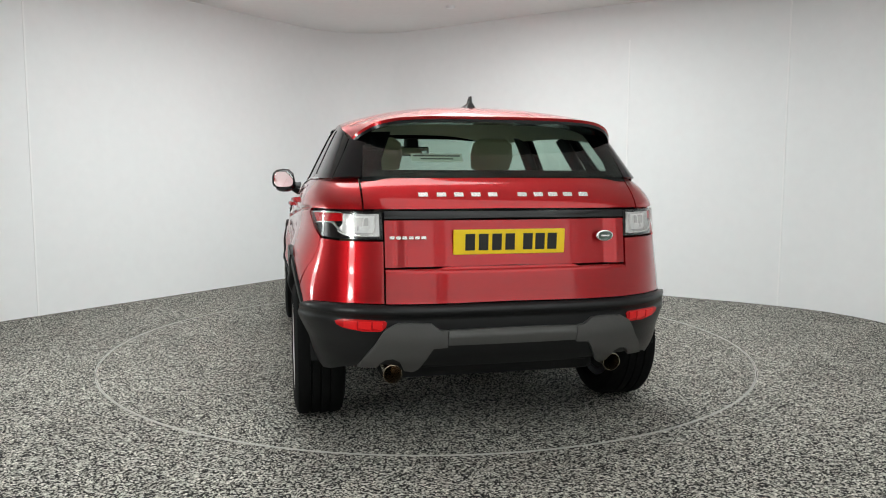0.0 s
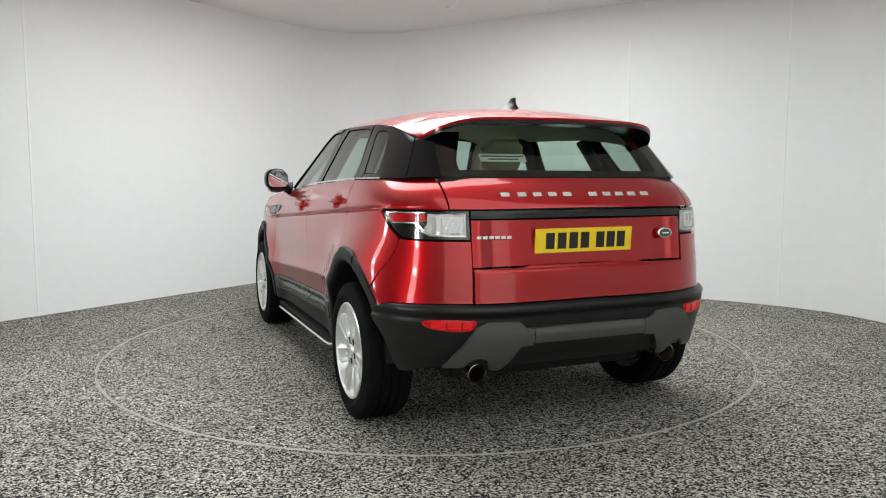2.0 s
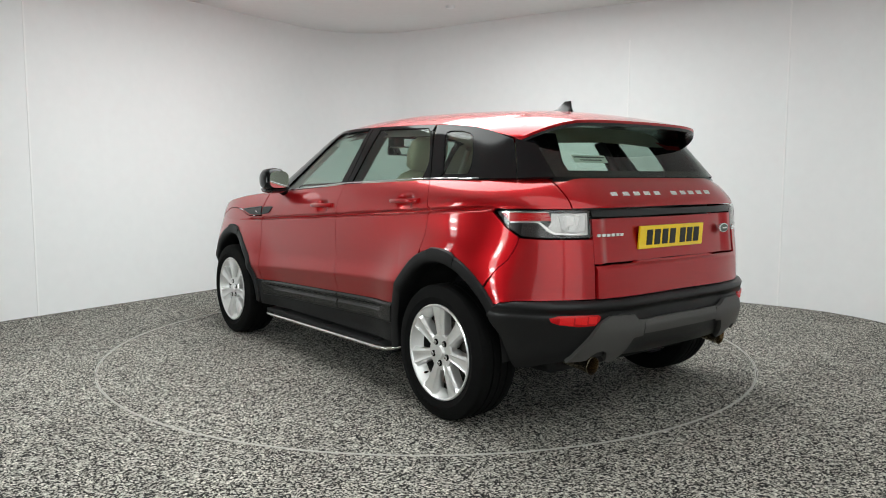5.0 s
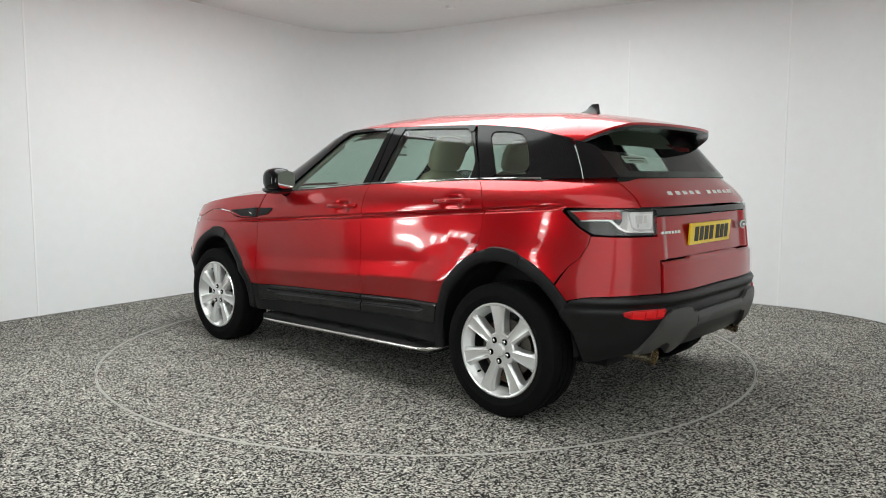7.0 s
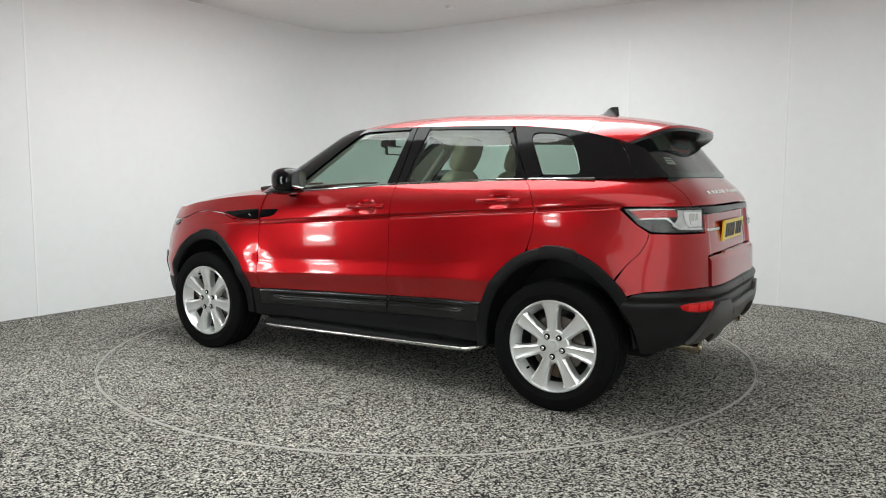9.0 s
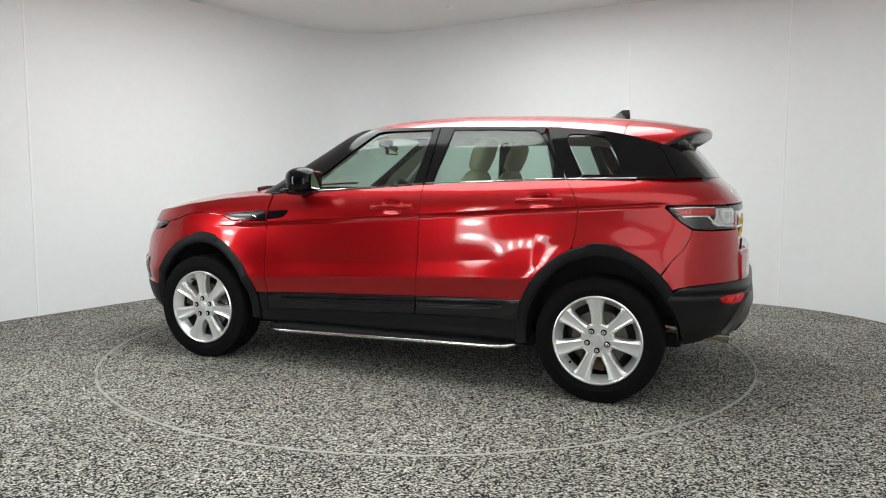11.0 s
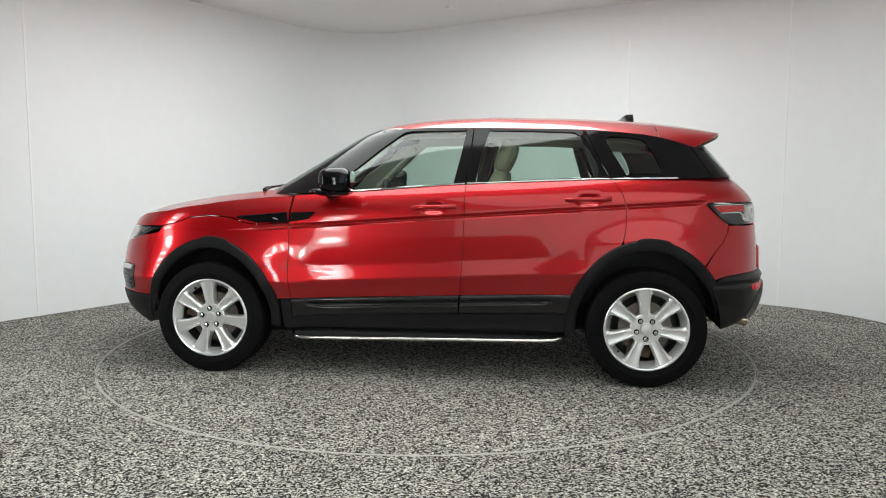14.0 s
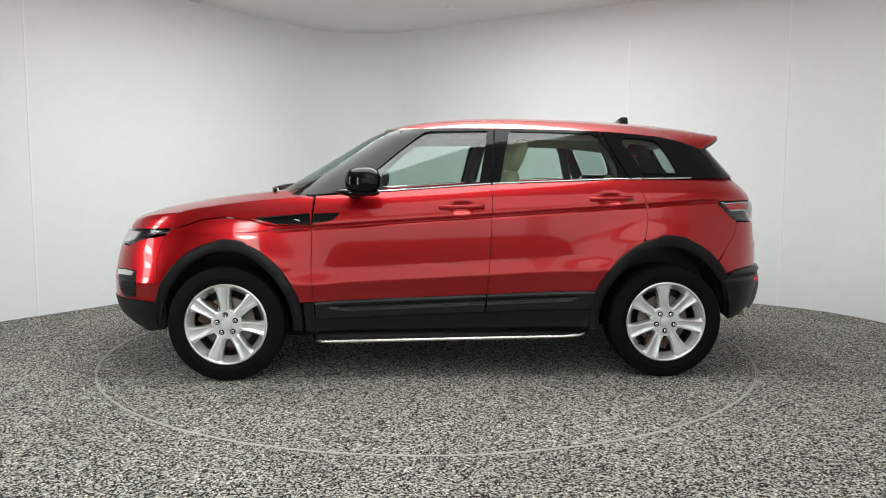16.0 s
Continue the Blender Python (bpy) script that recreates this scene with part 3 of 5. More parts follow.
def skin_bmesh(outline, kind, lift=0.0, thick=0.014, res=0.03, gap=0.0016, mirror=False, shape=None, lines=()):
    """A panel: the skin inside the outline, with its edge turned in."""
    o = shrink(outline, gap) if gap else np.array(outline, float)
    pts, faces = fill(o, res, lines)
    a, z = pts[:, 0], pts[:, 1]
    N = skin_normals(a, z, kind)

    def surface(a, z):
        d = lift + (shape(a, z) if shape else 0 * a)
        return skin(a, z, kind) + skin_normals(a, z, kind) * d[:, None]

    P = surface(a, z)
    NS = surface_normals(surface, a, z, N)
    inn = P - N * thick
    bm = bmesh.new()
    lay = bm.verts.layers.float_vector.new("surface_normal")
    s = np.array([1, -1, 1]) if mirror else np.array([1, 1, 1])
    vs = [bm.verts.new(v) for v in P * s]
    for v, q in zip(vs, NS * s):
        v[lay] = Vector(q)
    for f in faces:
        try:
            bm.faces.new([vs[i] for i in f])
        except ValueError:
            pass
    bmesh.ops.recalc_face_normals(bm, faces=bm.faces)
    bm.normal_update()
    bm.verts.index_update()
    tot = sum(f.normal.dot(Vector(N[f.verts[0].index] * s)) for f in bm.faces)
    if tot < 0:
        bmesh.ops.reverse_faces(bm, faces=bm.faces)
    rim = [e for e in bm.edges if len(e.link_faces) == 1]
    low = {}
    rim = [e for e in rim if max(abs(v.co.y) for v in e.verts) > 0.004]
    for e in rim:
        for v in e.verts:
            if v not in low:
                low[v] = (inn[v.index] * s).copy()
    new_v = {v: bm.verts.new(c) for v, c in low.items()}
    for e in rim:
        f = e.link_faces[0]
        lp = [l for l in f.loops if l.edge == e][0]
        v0, v1 = lp.vert, lp.link_loop_next.vert
        bm.faces.new((v1, v0, new_v[v0], new_v[v1]))
    return bm


def panels(name, outline, kind, mat, parent, label="", both=True, **kw):
    """One panel on the left flank and its twin on the right."""
    obs = [part(name, skin_bmesh(outline, kind, **kw), mat, parent, label, smooth=38)]
    if both:
        obs.append(part(name, skin_bmesh(outline, kind, mirror=True, **kw), mat, parent, label, smooth=38))
    return obs


def arc(cx, cz, r, a0, a1, n=16):
    out = []
    for i in range(n + 1):
        a = radians(a0 + (a1 - a0) * i / n)
        out.append((cx + r(a) * math.cos(a), cz + r(a) * math.sin(a)))
    return out


def front_arch(a):
    return 0.452 + 0.040 * max(0, math.sin(a)) ** 4


def rear_arch(a):
    return 0.470 + 0.045 * max(0, math.sin(a)) ** 4


car = new("car")
tagged(car, "metallic red five-door compact luxury sport utility car with black cladding", "car")


def sill_z(x):
    return 0.472 + (0.876 - x) / 1.781 * 0.066


CREASES = [(lambda x, d=d: crease(x) + d) for d in (-0.020, -0.011, -0.0055, 0.0, 0.0055, 0.011, 0.020)] + [(lambda x, d=d: shelf(x) + d) for d in (-0.04, -0.012, 0.0, 0.012, 0.04, 0.072, 0.095)]


HANDLES = [(-0.215, 0.062, 1.046), (-1.118, -0.853, 1.098)]


def dents(a, z):
    """The hollows behind the door handles."""
    d = 0 * a
    for x0, x1, h in HANDLES:
        d = d - 0.024 * np.exp(-((a - (x0 + x1) / 2) / 0.056) ** 4 - ((z - h + 0.005) / 0.033) ** 4)
    return d


DENT_LINES = [(lambda x, h=h, d=d: h + d + 0 * x) for _, _, h in HANDLES for d in (-0.050, -0.040, -0.031, -0.022, 0.012, 0.021, 0.030, 0.040)]


def build_flanks():
    b_gap = [(-0.234, sill_z(-0.234)), (-0.252, 0.76), (-0.262, 1.0), (-0.264, 1.177)]
    f_gap = [(0.808, sill_z(0.808)), (0.824, 0.66), (0.816, 0.93), (0.800, 1.107)]
    r_gap = [(-1.118, 1.2095), (-1.150, 1.178), (-1.180, 1.128), (-1.203, 1.053), (-1.201, 0.93), (-1.186, 0.862)]
    belt_f = [(x, float(belt(x))) for x in np.linspace(-0.264, 0.800, 10)]
    out = belt_f + f_gap[::-1] + b_gap[:-1]
    panels("front_door", out, "body", RED, car, res=0.02, lines=CREASES + DENT_LINES, shape=dents)
    a_in = arc(-AXLE, HUB_Z, rear_arch, 72, 24, 14)
    out = [(x, float(belt(x))) for x in np.linspace(-1.118, -0.264, 9)] + b_gap[::-1][1:] + [(-0.9, sill_z(-0.9))] + a_in[::-1] + r_gap[::-1]
    panels("rear_door", out, "body", RED, car, res=0.02, lines=CREASES + DENT_LINES, shape=dents)
    # rear quarter panel up to the lamp and the tailgate
    out = r_gap[::-1] + [(x, float(belt(x))) for x in np.linspace(-1.2, -1.62, 6)] + [rear(y, 1.2215) for y in (0.76, 0.70, 0.655)]
    out += [rear(0.655, z) for z in np.linspace(1.205, 1.082, 10)] + [rear(0.75, 1.082), (-1.665, 1.080), (-1.655, 1.066), (-1.735, 0.992), (-1.792, 0.953), (-1.785, 0.91), (-1.756, 0.850), (-1.705, 0.796)]
    out += arc(-AXLE, HUB_Z, rear_arch, 131, 74, 12)
    panels("rear_quarter_panel", out, "body", RED, car, res=0.026, lines=CREASES)
    # red rear bumper corner under the lamp
    out = [(-1.792, 0.950)] + [rear(y, 0.946) for y in (0.76, 0.70, 0.64, 0.571)] + [rear(0.571, z) for z in np.linspace(0.93, 0.672, 14)]
    out += [rear(0.66, 0.672), rear(0.74, 0.670)] + [(-1.80, 0.662), (-1.735, 0.648)] + arc(-AXLE, HUB_Z, rear_arch, 143, 132, 4) + [(-1.705, 0.796), (-1.756, 0.850), (-1.785, 0.91)]
    panels("bumper_corner", out, "body", RED, car, res=0.026)
    # front wing
    clam = [(0.8165, 0.940), (1.03, 0.930), (1.09, 0.936), (1.19, 0.969), (1.33, 0.982), (1.46, 0.968), (1.565, 0.932), (1.66, 0.912)]
    out = clam + [(1.70, 0.87), (1.745, 0.74), (1.742, 0.62)] + arc(AXLE, HUB_Z, front_arch, 33, 165, 26) + [(0.878, 0.474), (0.8085, 0.474), (0.8245, 0.66), (0.8165, 0.93)]
    panels("front_wing", out, "body", RED, car, res=0.026, lines=CREASES)
    # black door and sill cladding
    def mould(a, z):
        top = 0.472 + (0.876 - a) / 1.781 * 0.066
        d = top - z
        ends = np.clip((a + 0.80) / 0.09, 0, 1) * np.clip((0.74 - a) / 0.12, 0, 1)
        ends = ends * (2 - ends)
        scoop = np.clip((d - 0.024) / 0.010, 0, 1) * np.clip((0.024 + 0.034 * ends - d) / 0.006, 0, 1)
        return 0.012 * np.clip((d - 0.0005) / 0.006, 0, 1) - 0.011 * scoop * np.clip(ends * 3, 0, 1)
    grooves = [(lambda x, d=d: sill_z(x) - d) for d in (0.004, 0.009, 0.016, 0.023, 0.029, 0.034, 0.042, 0.049, 0.053, 0.058, 0.064)]
    out = [(0.808, sill_z(0.808)), (-0.230, sill_z(-0.230)), (-0.222, 0.405), (0.80, 0.372)]
    panels("door_cladding", out, "body", CLADSOFT, car, "satin black door cladding", lift=0.002, res=0.022, shape=mould, lines=grooves)
    out = [(-0.236, sill_z(-0.236)), (-0.895, sill_z(-0.895)), (-0.872, 0.425), (-0.228, 0.405)]
    panels("door_cladding", out, "body", CLADSOFT, car, "satin black door cladding", lift=0.002, res=0.022, shape=mould, lines=grooves)
    out = [(0.875, 0.472), (0.812, 0.474), (0.804, 0.369), (-0.225, 0.401), (-0.868, 0.421), (-0.86, 0.31), (0.86, 0.292)]
    panels("sill", out, "body", CLAD, car, "black plastic sill", lift=0.004, res=0.03, thick=0.10)
    for s in (1, -1):
        for c, ro, a0, a1 in ((AXLE, front_arch, -6, 187), (-AXLE, rear_arch, -8, 168)):
            arch_cladding(c, ro, a0, a1, s)
        # step bar
        bm = bmesh.new()
        y = 0.905 * s
        path = [(0.83, y - 0.10 * s, 0.258), (0.815, y - 0.03 * s, 0.240), (0.76, y - 0.002 * s, 0.230)] + [(x, y, 0.2305 + (0.70 - x) * 0.0155) for x in np.linspace(0.69, -0.72, 12)] + [(-0.80, y - 0.004 * s, 0.258), (-0.858, y - 0.03 * s, 0.272), (-0.875, y - 0.10 * s, 0.285)]
        tube(bm, path, 0.0115, 12)
        bar = part("side_step", bm, STEEL, car, "polished steel side step tube", smooth=60)
        bm = bmesh.new()
        y0, y1 = sorted((s * 0.74, s * 0.893))
        box(bm, -0.84, 0.80, y0, y1, 0.238, 0.268, bevel=0.008)
        part("tread_plate", bm, UNDER, bar, "black step tread")
        for x in (-0.6, 0.0, 0.6):
            bm = bmesh.new()
            y0, y1 = sorted((s * 0.5, s * 0.85))
            box(bm, x - 0.03, x + 0.03, y0, y1, 0.245, 0.275, bevel=0.005)
            part("bracket", bm, UNDER, bar)


def arch_cladding(c, ro, a0, a1, s):
    bm = bmesh.new()
    rows = []
    n = 48
    for i in range(n + 1):
        a = radians(a0 + (a1 - a0) * i / n)
        r1 = ro(a)
        col = []
        for r, dy in ((r1 + 0.001, -0.012), (r1 - 0.001, 0.004), (r1 - 0.006, 0.010), (r1 - 0.030, 0.013), (r1 - 0.056, 0.010), (r1 - 0.064, 0.002), (r1 - 0.066, -0.02), (r1 - 0.060, -0.12)):
            x, z = c + r * math.cos(a), HUB_Z + r * math.sin(a)
            xo, zo = c + r1 * math.cos(a), HUB_Z + r1 * math.sin(a)
            y = float(skin_y(xo, zo, "body")) + dy
            col.append(bm.verts.new((x, s * y, z)))
        rows.append(col)
    for a, b in zip(rows, rows[1:]):
        for k in range(len(a) - 1):
            bm.faces.new((a[k], a[k + 1], b[k + 1], b[k]))
    bm.faces.new(rows[0])
    bm.faces.new(rows[-1][::-1])
    bmesh.ops.recalc_face_normals(bm, faces=bm.faces)
    trim = part("arch_cladding", bm, CLAD, car, "black textured wheel arch moulding", smooth=40)
    # raised tab at the crown of the moulding
    bm = bmesh.new()
    rows = []
    for i in range(15):
        u = i / 14
        a = radians(82 + 24 * u)
        r1 = ro(a)
        k = min(1.0, u / 0.14, (1 - u) / 0.14)
        y = float(skin_y(c + r1 * math.cos(a), HUB_Z + r1 * math.sin(a), "body"))
        rows.append([bm.verts.new((c + r * math.cos(a), s * (y + dy), HUB_Z + r * math.sin(a))) for r, dy in ((r1 + 0.011 * k, -0.012), (r1 + 0.010 * k, 0.008), (r1 + 0.006 * k, 0.0155), (r1 - 0.030, 0.0165), (r1 - 0.054, 0.011))])
    for a, b in zip(rows, rows[1:]):
        for k in range(4):
            bm.faces.new((a[k], a[k + 1], b[k + 1], b[k]))
    bm.faces.new(rows[0])
    bm.faces.new(rows[-1][::-1])
    bmesh.ops.recalc_face_normals(bm, faces=bm.faces)
    part("crown_tab", bm, CLAD, trim, smooth=40)
    # wheel well
    bm = bmesh.new()
    rows = []
    for i in range(25):
        a = radians(2 + 176 * i / 24)
        rw = ro(a) - 0.057
        rows.append([bm.verts.new((c + rw * math.cos(a), s * y, HUB_Z + rw * math.sin(a))) for y in (0.88, 0.56)])
    for a, b in zip(rows, rows[1:]):
        bm.faces.new((a[0], a[1], b[1], b[0]))
    bm.faces.new([r[1] for r in rows])
    part("wheel_well", bm, UNDER, car)


build_flanks()


def build_tail():
    # tailgate: upper skin with the glass's lower edge, black strip, recessed plate panel, lower panel
    def sym(pts):
        return [(y, z) for y, z in pts] + [(-y, z) for y, z in pts[::-1]]

    def rear_panel(name, pts, mat, parent, label="", kind="body", lift=0.0, res=0.03, thick=0.02, gap=0.0025, shape=None):
        o = shrink(sym(pts), gap)
        q, faces = fill(o, res)
        y, z = q[:, 0], q[:, 1]

        def surface(y, z):
            return np.stack([skin_x_rear(y, z, kind) - lift - (shape(y, z) if shape is not None else 0.0), y, z], -1)

        bm = bmesh.new()
        lay = bm.verts.layers.float_vector.new("surface_normal")
        vs = [bm.verts.new(p) for p in surface(y, z)]
        for v, n in zip(vs, surface_normals(surface, y, z, np.array([-1.0, 0.0, 0.0]))):
            v[lay] = Vector(n)
        for f in faces:
            bm.faces.new([vs[i] for i in f])
        bm.normal_update()
        if sum(f.normal.x for f in bm.faces) > 0:
            bmesh.ops.reverse_faces(bm, faces=bm.faces)
        for e in [e for e in bm.edges if len(e.link_faces) == 1]:
            lp = [l for l in e.link_faces[0].loops if l.edge == e][0]
            v0, v1 = lp.vert, lp.link_loop_next.vert
            w0, w1 = (bm.verts.new(v.co + Vector((thick, 0, 0))) for v in (v0, v1))
            bm.faces.new((v1, v0, w0, w1))
        bmesh.ops.remove_doubles(bm, verts=bm.verts, dist=0.0003)
        return part(name, bm, mat, parent, label, smooth=38)

    gate = rear_panel("tailgate", [(0.0, 1.083), (0.62, 1.083), (0.652, 1.083), (0.652, 1.15), (0.652, 1.223), (0.0, 1.228)], RED, car, "metallic red tailgate")
    rear_panel("tailgate_strip", [(0.0, 1.042), (0.30, 1.042), (0.568, 1.042), (0.568, 1.080), (0.0, 1.080)], CLADSOFT, gate, "satin black strip", lift=-0.004)

    def recess(y, z):
        return -0.026 * (0.5 - 0.5 * np.cos(math.pi * np.clip((0.535 - np.abs(y)) / 0.075, 0, 1))) - 0.006

    rear_panel("plate_panel", [(0.0, 0.828), (0.30, 0.828), (0.568, 0.828), (0.568, 0.94), (0.568, 1.039), (0.0, 1.039)], RED, gate, lift=0.0, res=0.02, shape=recess)
    rear_panel("lower_panel", [(0.0, 0.672), (0.30, 0.672), (0.568, 0.672), (0.568, 0.75), (0.568, 0.826), (0.33, 0.826), (0.29, 0.836), (0.0, 0.836)], RED, gate, res=0.02, lift=0.004, shape=lambda y, z: 0.008 - 0.016 * np.clip((z - 0.806) / 0.02, 0, 1) ** 2)
    # number plate with plain bars
    xp = float(skin_x_rear(0.0, 0.94, "body")) + 0.022
    m = Matrix.Translation((xp, 0, 0.9385)) @ Matrix.Rotation(radians(-3.5), 4, "Y")
    bm = bmesh.new()
    box(bm, -0.008, 0.004, -0.262, 0.262, -0.056, 0.056, m, bevel=0.003)
    plate = part("number_plate", bm, PLATE, gate, "yellow number plate")
    for i, yy in enumerate((0.186, 0.124, 0.062, 0.0, -0.084, -0.142, -0.200)):
        bm = bmesh.new()
        box(bm, -0.0105, -0.0075, yy - 0.022, yy + 0.022, -0.037, 0.037, m)
        part("bar", bm, PLATEBAR, plate)
    # badge blocks across the tailgate
    for yy in (0.388, 0.305, 0.226, 0.147, 0.068, -0.072, -0.150, -0.220, -0.293, -0.372):
        bm = bmesh.new()
        z0 = 1.147
        xx = float(skin_x_rear(yy, z0, "body"))
        tilt = Matrix.Translation((xx, yy, z0)) @ Matrix.Rotation(radians(38), 4, "Y")
        box(bm, -0.004, 0.004, -0.022, 0.022, -0.0115, 0.0115, tilt, bevel=0.0015)
        part("badge_block", bm, SILVER, gate, "silver badge block")
    for k in range(6):
        yy = 0.534 - k * 0.0275
        xx = float(skin_x_rear(yy, 0.960, "body")) + 0.006
        bm = bmesh.new()
        box(bm, xx - 0.004, xx + 0.004, yy - 0.0115, yy + 0.0115, 0.9535, 0.9675, bevel=0.0015)
        part("badge_block", bm, SILVER, gate, "silver badge block")
    m = Matrix.Translation((float(skin_x_rear(0.46, 0.958, "body")) + 0.004, -0.462, 0.958)) @ Matrix.Rotation(radians(-90), 4, "Y")
    bm = bmesh.new()
    lathe(bm, [(0.0001, 0.006), (0.85, 0.006), (1.0, 0.003), (1.0, -0.006)], 28, m=m @ Matrix.Diagonal((0.025, 0.042, 1, 1)))
    oval = part("badge", bm, SILVER, gate, "oval silver and green badge", smooth=40)
    bm = bmesh.new()
    lathe(bm, [(0.0001, 0.0075), (0.78, 0.0075), (0.80, 0.005)], 28, m=m @ Matrix.Diagonal((0.025, 0.042, 1, 1)))
    part("badge_field", bm, BADGE, oval)
    bm = bmesh.new()
    box(bm, -0.004, 0.004, -0.020, 0.020, 0.0075, 0.0095, m, bevel=0.0008)
    part("bar", bm, SILVER, oval)
    # rear lamps
    lamp_out = [(-1.668, 1.070), (-1.74, 1.076)] + [rear(y, 1.078) for y in (0.78, 0.74, 0.68, 0.62, 0.574)] + [rear(0.574, 1.01), rear(0.574, 0.952)] + [rear(y, 0.952) for y in (0.62, 0.68, 0.74, 0.78)] + [(-1.800, 0.958), (-1.742, 0.992)]
    for mir in (False, True):
        hous = part("rear_lamp", skin_bmesh(lamp_out, "body", mirror=mir, lift=-0.012, res=0.022), SMOKED, car, "clear and red rear lamp in a smoked housing", smooth=38)
        red = [(-1.700, 1.062), (-1.76, 1.066)] + [rear(y, 1.067) for y in (0.78, 0.745)] + [rear(0.735, 1.030)] + [rear(0.77, 1.028), (-1.80, 1.026), (-1.745, 1.022)]
        part("red_lens", skin_bmesh(red, "body", mirror=mir, lift=-0.004, res=0.02, thick=0.008), REDLENS, hous, "red lens", smooth=38)
        white = [rear(y, 1.066) for y in (0.738, 0.69, 0.64, 0.588)] + [rear(0.588, 1.01), rear(0.588, 0.966)] + [rear(y, 0.966) for y in (0.64, 0.69, 0.735)] + [rear(0.765, 0.985), rear(0.742, 1.020)]
        w = part("reflector", skin_bmesh(white, "body", mirror=mir, lift=-0.006, res=0.02, thick=0.006, shape=lambda a, z: 0.006 * np.cos(a * 90)), LAMPIN, hous, "silver reflector", smooth=38)
        ring = [rear(y, 1.056) for y in (0.712, 0.66, 0.605)] + [rear(0.605, 1.01), rear(0.612, 0.982)] + [rear(y, 0.980) for y in (0.65, 0.69)] + [rear(0.706, 0.994)]
        part("lamp_chamber", skin_bmesh(ring, "body", mirror=mir, lift=0.0005, res=0.02, thick=0.006, shape=lambda a, z: -0.004 * np.cos(a * 160)), CHAMBER, w, "bright lamp chamber", smooth=38)
        blk = [rear(y, 1.048) for y in (0.690, 0.66, 0.632)] + [rear(0.632, 1.012)] + [rear(y, 1.008) for y in (0.66, 0.690)]
        part("bulb", skin_bmesh(blk, "body", mirror=mir, lift=0.003, res=0.02, thick=0.004), LAMPIN, w, "frosted bulb window")
        top_line, low_line = [(-1.745, 1.0235), (-1.80, 1.0265), rear(0.775, 1.027), rear(0.748, 0.990), rear(0.728, 0.976), rear(0.66, 0.971), rear(0.596, 0.971)], [rear(0.596, 0.965), rear(0.66, 0.965), rear(0.732, 0.969), rear(0.756, 0.987), rear(0.781, 1.021), (-1.80, 1.0205), (-1.748, 1.0175)]
        part("light_guide", skin_bmesh(top_line + low_line, "body", mirror=mir, lift=0.0, res=0.02, thick=0.005, gap=0), SILVER, hous, "pale light guide", smooth=38)
        red_edge = [(-1.696, 1.066), (-1.76, 1.070), rear(0.78, 1.071), rear(0.744, 1.071), rear(0.744, 1.067), rear(0.78, 1.067), (-1.76, 1.066), (-1.70, 1.062)]
        part("light_guide", skin_bmesh(red_edge, "body", mirror=mir, lift=0.0, res=0.02, thick=0.005, gap=0), SILVER, hous, "pale light guide", smooth=38)
        part("lens_cover", skin_bmesh(lamp_out, "body", mirror=mir, lift=0.003, res=0.022, thick=0.004), LENS, hous, "clear cover", smooth=38)
    # black lower bumper, all round the tail
    flank = arc(-AXLE, HUB_Z, lambda a: rear_arch(a) - 0.045, 172, 146, 7)
    half = flank + [(-1.735, 0.645), (-1.80, 0.659)] + [rear(y, 0.668) for y in (0.74, 0.60, 0.40, 0.20)] + [rear(0.0, zz) for zz in np.linspace(0.668, 0.385, 14)] + [rear(y, z) for y, z in ((0.20, 0.385), (0.42, 0.395), (0.50, 0.402), (0.60, 0.400), (0.67, 0.388), (0.74, 0.374))] + [(-1.80, 0.352), (-1.76, 0.345)]

    def bumper_shape(a, z):
        lip = np.clip((0.668 - z) / 0.022, 0, 1)
        step = np.clip((0.628 - z) / 0.014, 0, 1)
        return 0.022 * lip * (2 - lip) - 0.014 * step * step * (3 - 2 * step)

    for mir in (False, True):
        part("rear_bumper", skin_bmesh(half, "body", mirror=mir, lift=0.004, res=0.02, gap=0, thick=0.08, shape=bumper_shape), SATIN, car, "black textured lower rear bumper", smooth=38)
        ref = [rear(0.772, 0.594), rear(0.74, 0.602), rear(0.66, 0.604), rear(0.572, 0.602), rear(0.560, 0.594), rear(0.566, 0.574), rear(0.586, 0.556), rear(0.66, 0.555), rear(0.735, 0.566), rear(0.765, 0.580)]
        rr = part("reflector", skin_bmesh(ref, "body", mirror=mir, lift=0.016, res=0.02, thick=0.02, gap=0), REDLENS, car, "red rear reflector", smooth=38)
        for y0, y1 in ((0.578, 0.618), (0.624, 0.676), (0.682, 0.735)):
            cell = [rear(y0, 0.597), rear(y1, 0.597), rear(y1, 0.570), rear(y0, 0.563)]
            part("reflector_cell", skin_bmesh(cell, "body", mirror=mir, lift=0.019, res=0.02, thick=0.003, gap=0), REDCELL, rr, "bright red prism cell", smooth=38)
        skid = [rear(0.30, 0.558), rear(0.335, 0.562), rear(0.372, 0.590), rear(0.44, 0.594), rear(0.515, 0.594), rear(0.565, 0.570), rear(0.62, 0.48), rear(0.66, 0.418), rear(0.676, 0.398), rear(0.62, 0.400), rear(0.592, 0.404), rear(0.582, 0.424), rear(0.560, 0.439), rear(0.53, 0.443), rear(0.503, 0.432), rear(0.490, 0.408), rear(0.480, 0.385), rear(0.44, 0.378), rear(0.42, 0.392), rear(0.39, 0.44), rear(0.362, 0.486), rear(0.30, 0.490)]
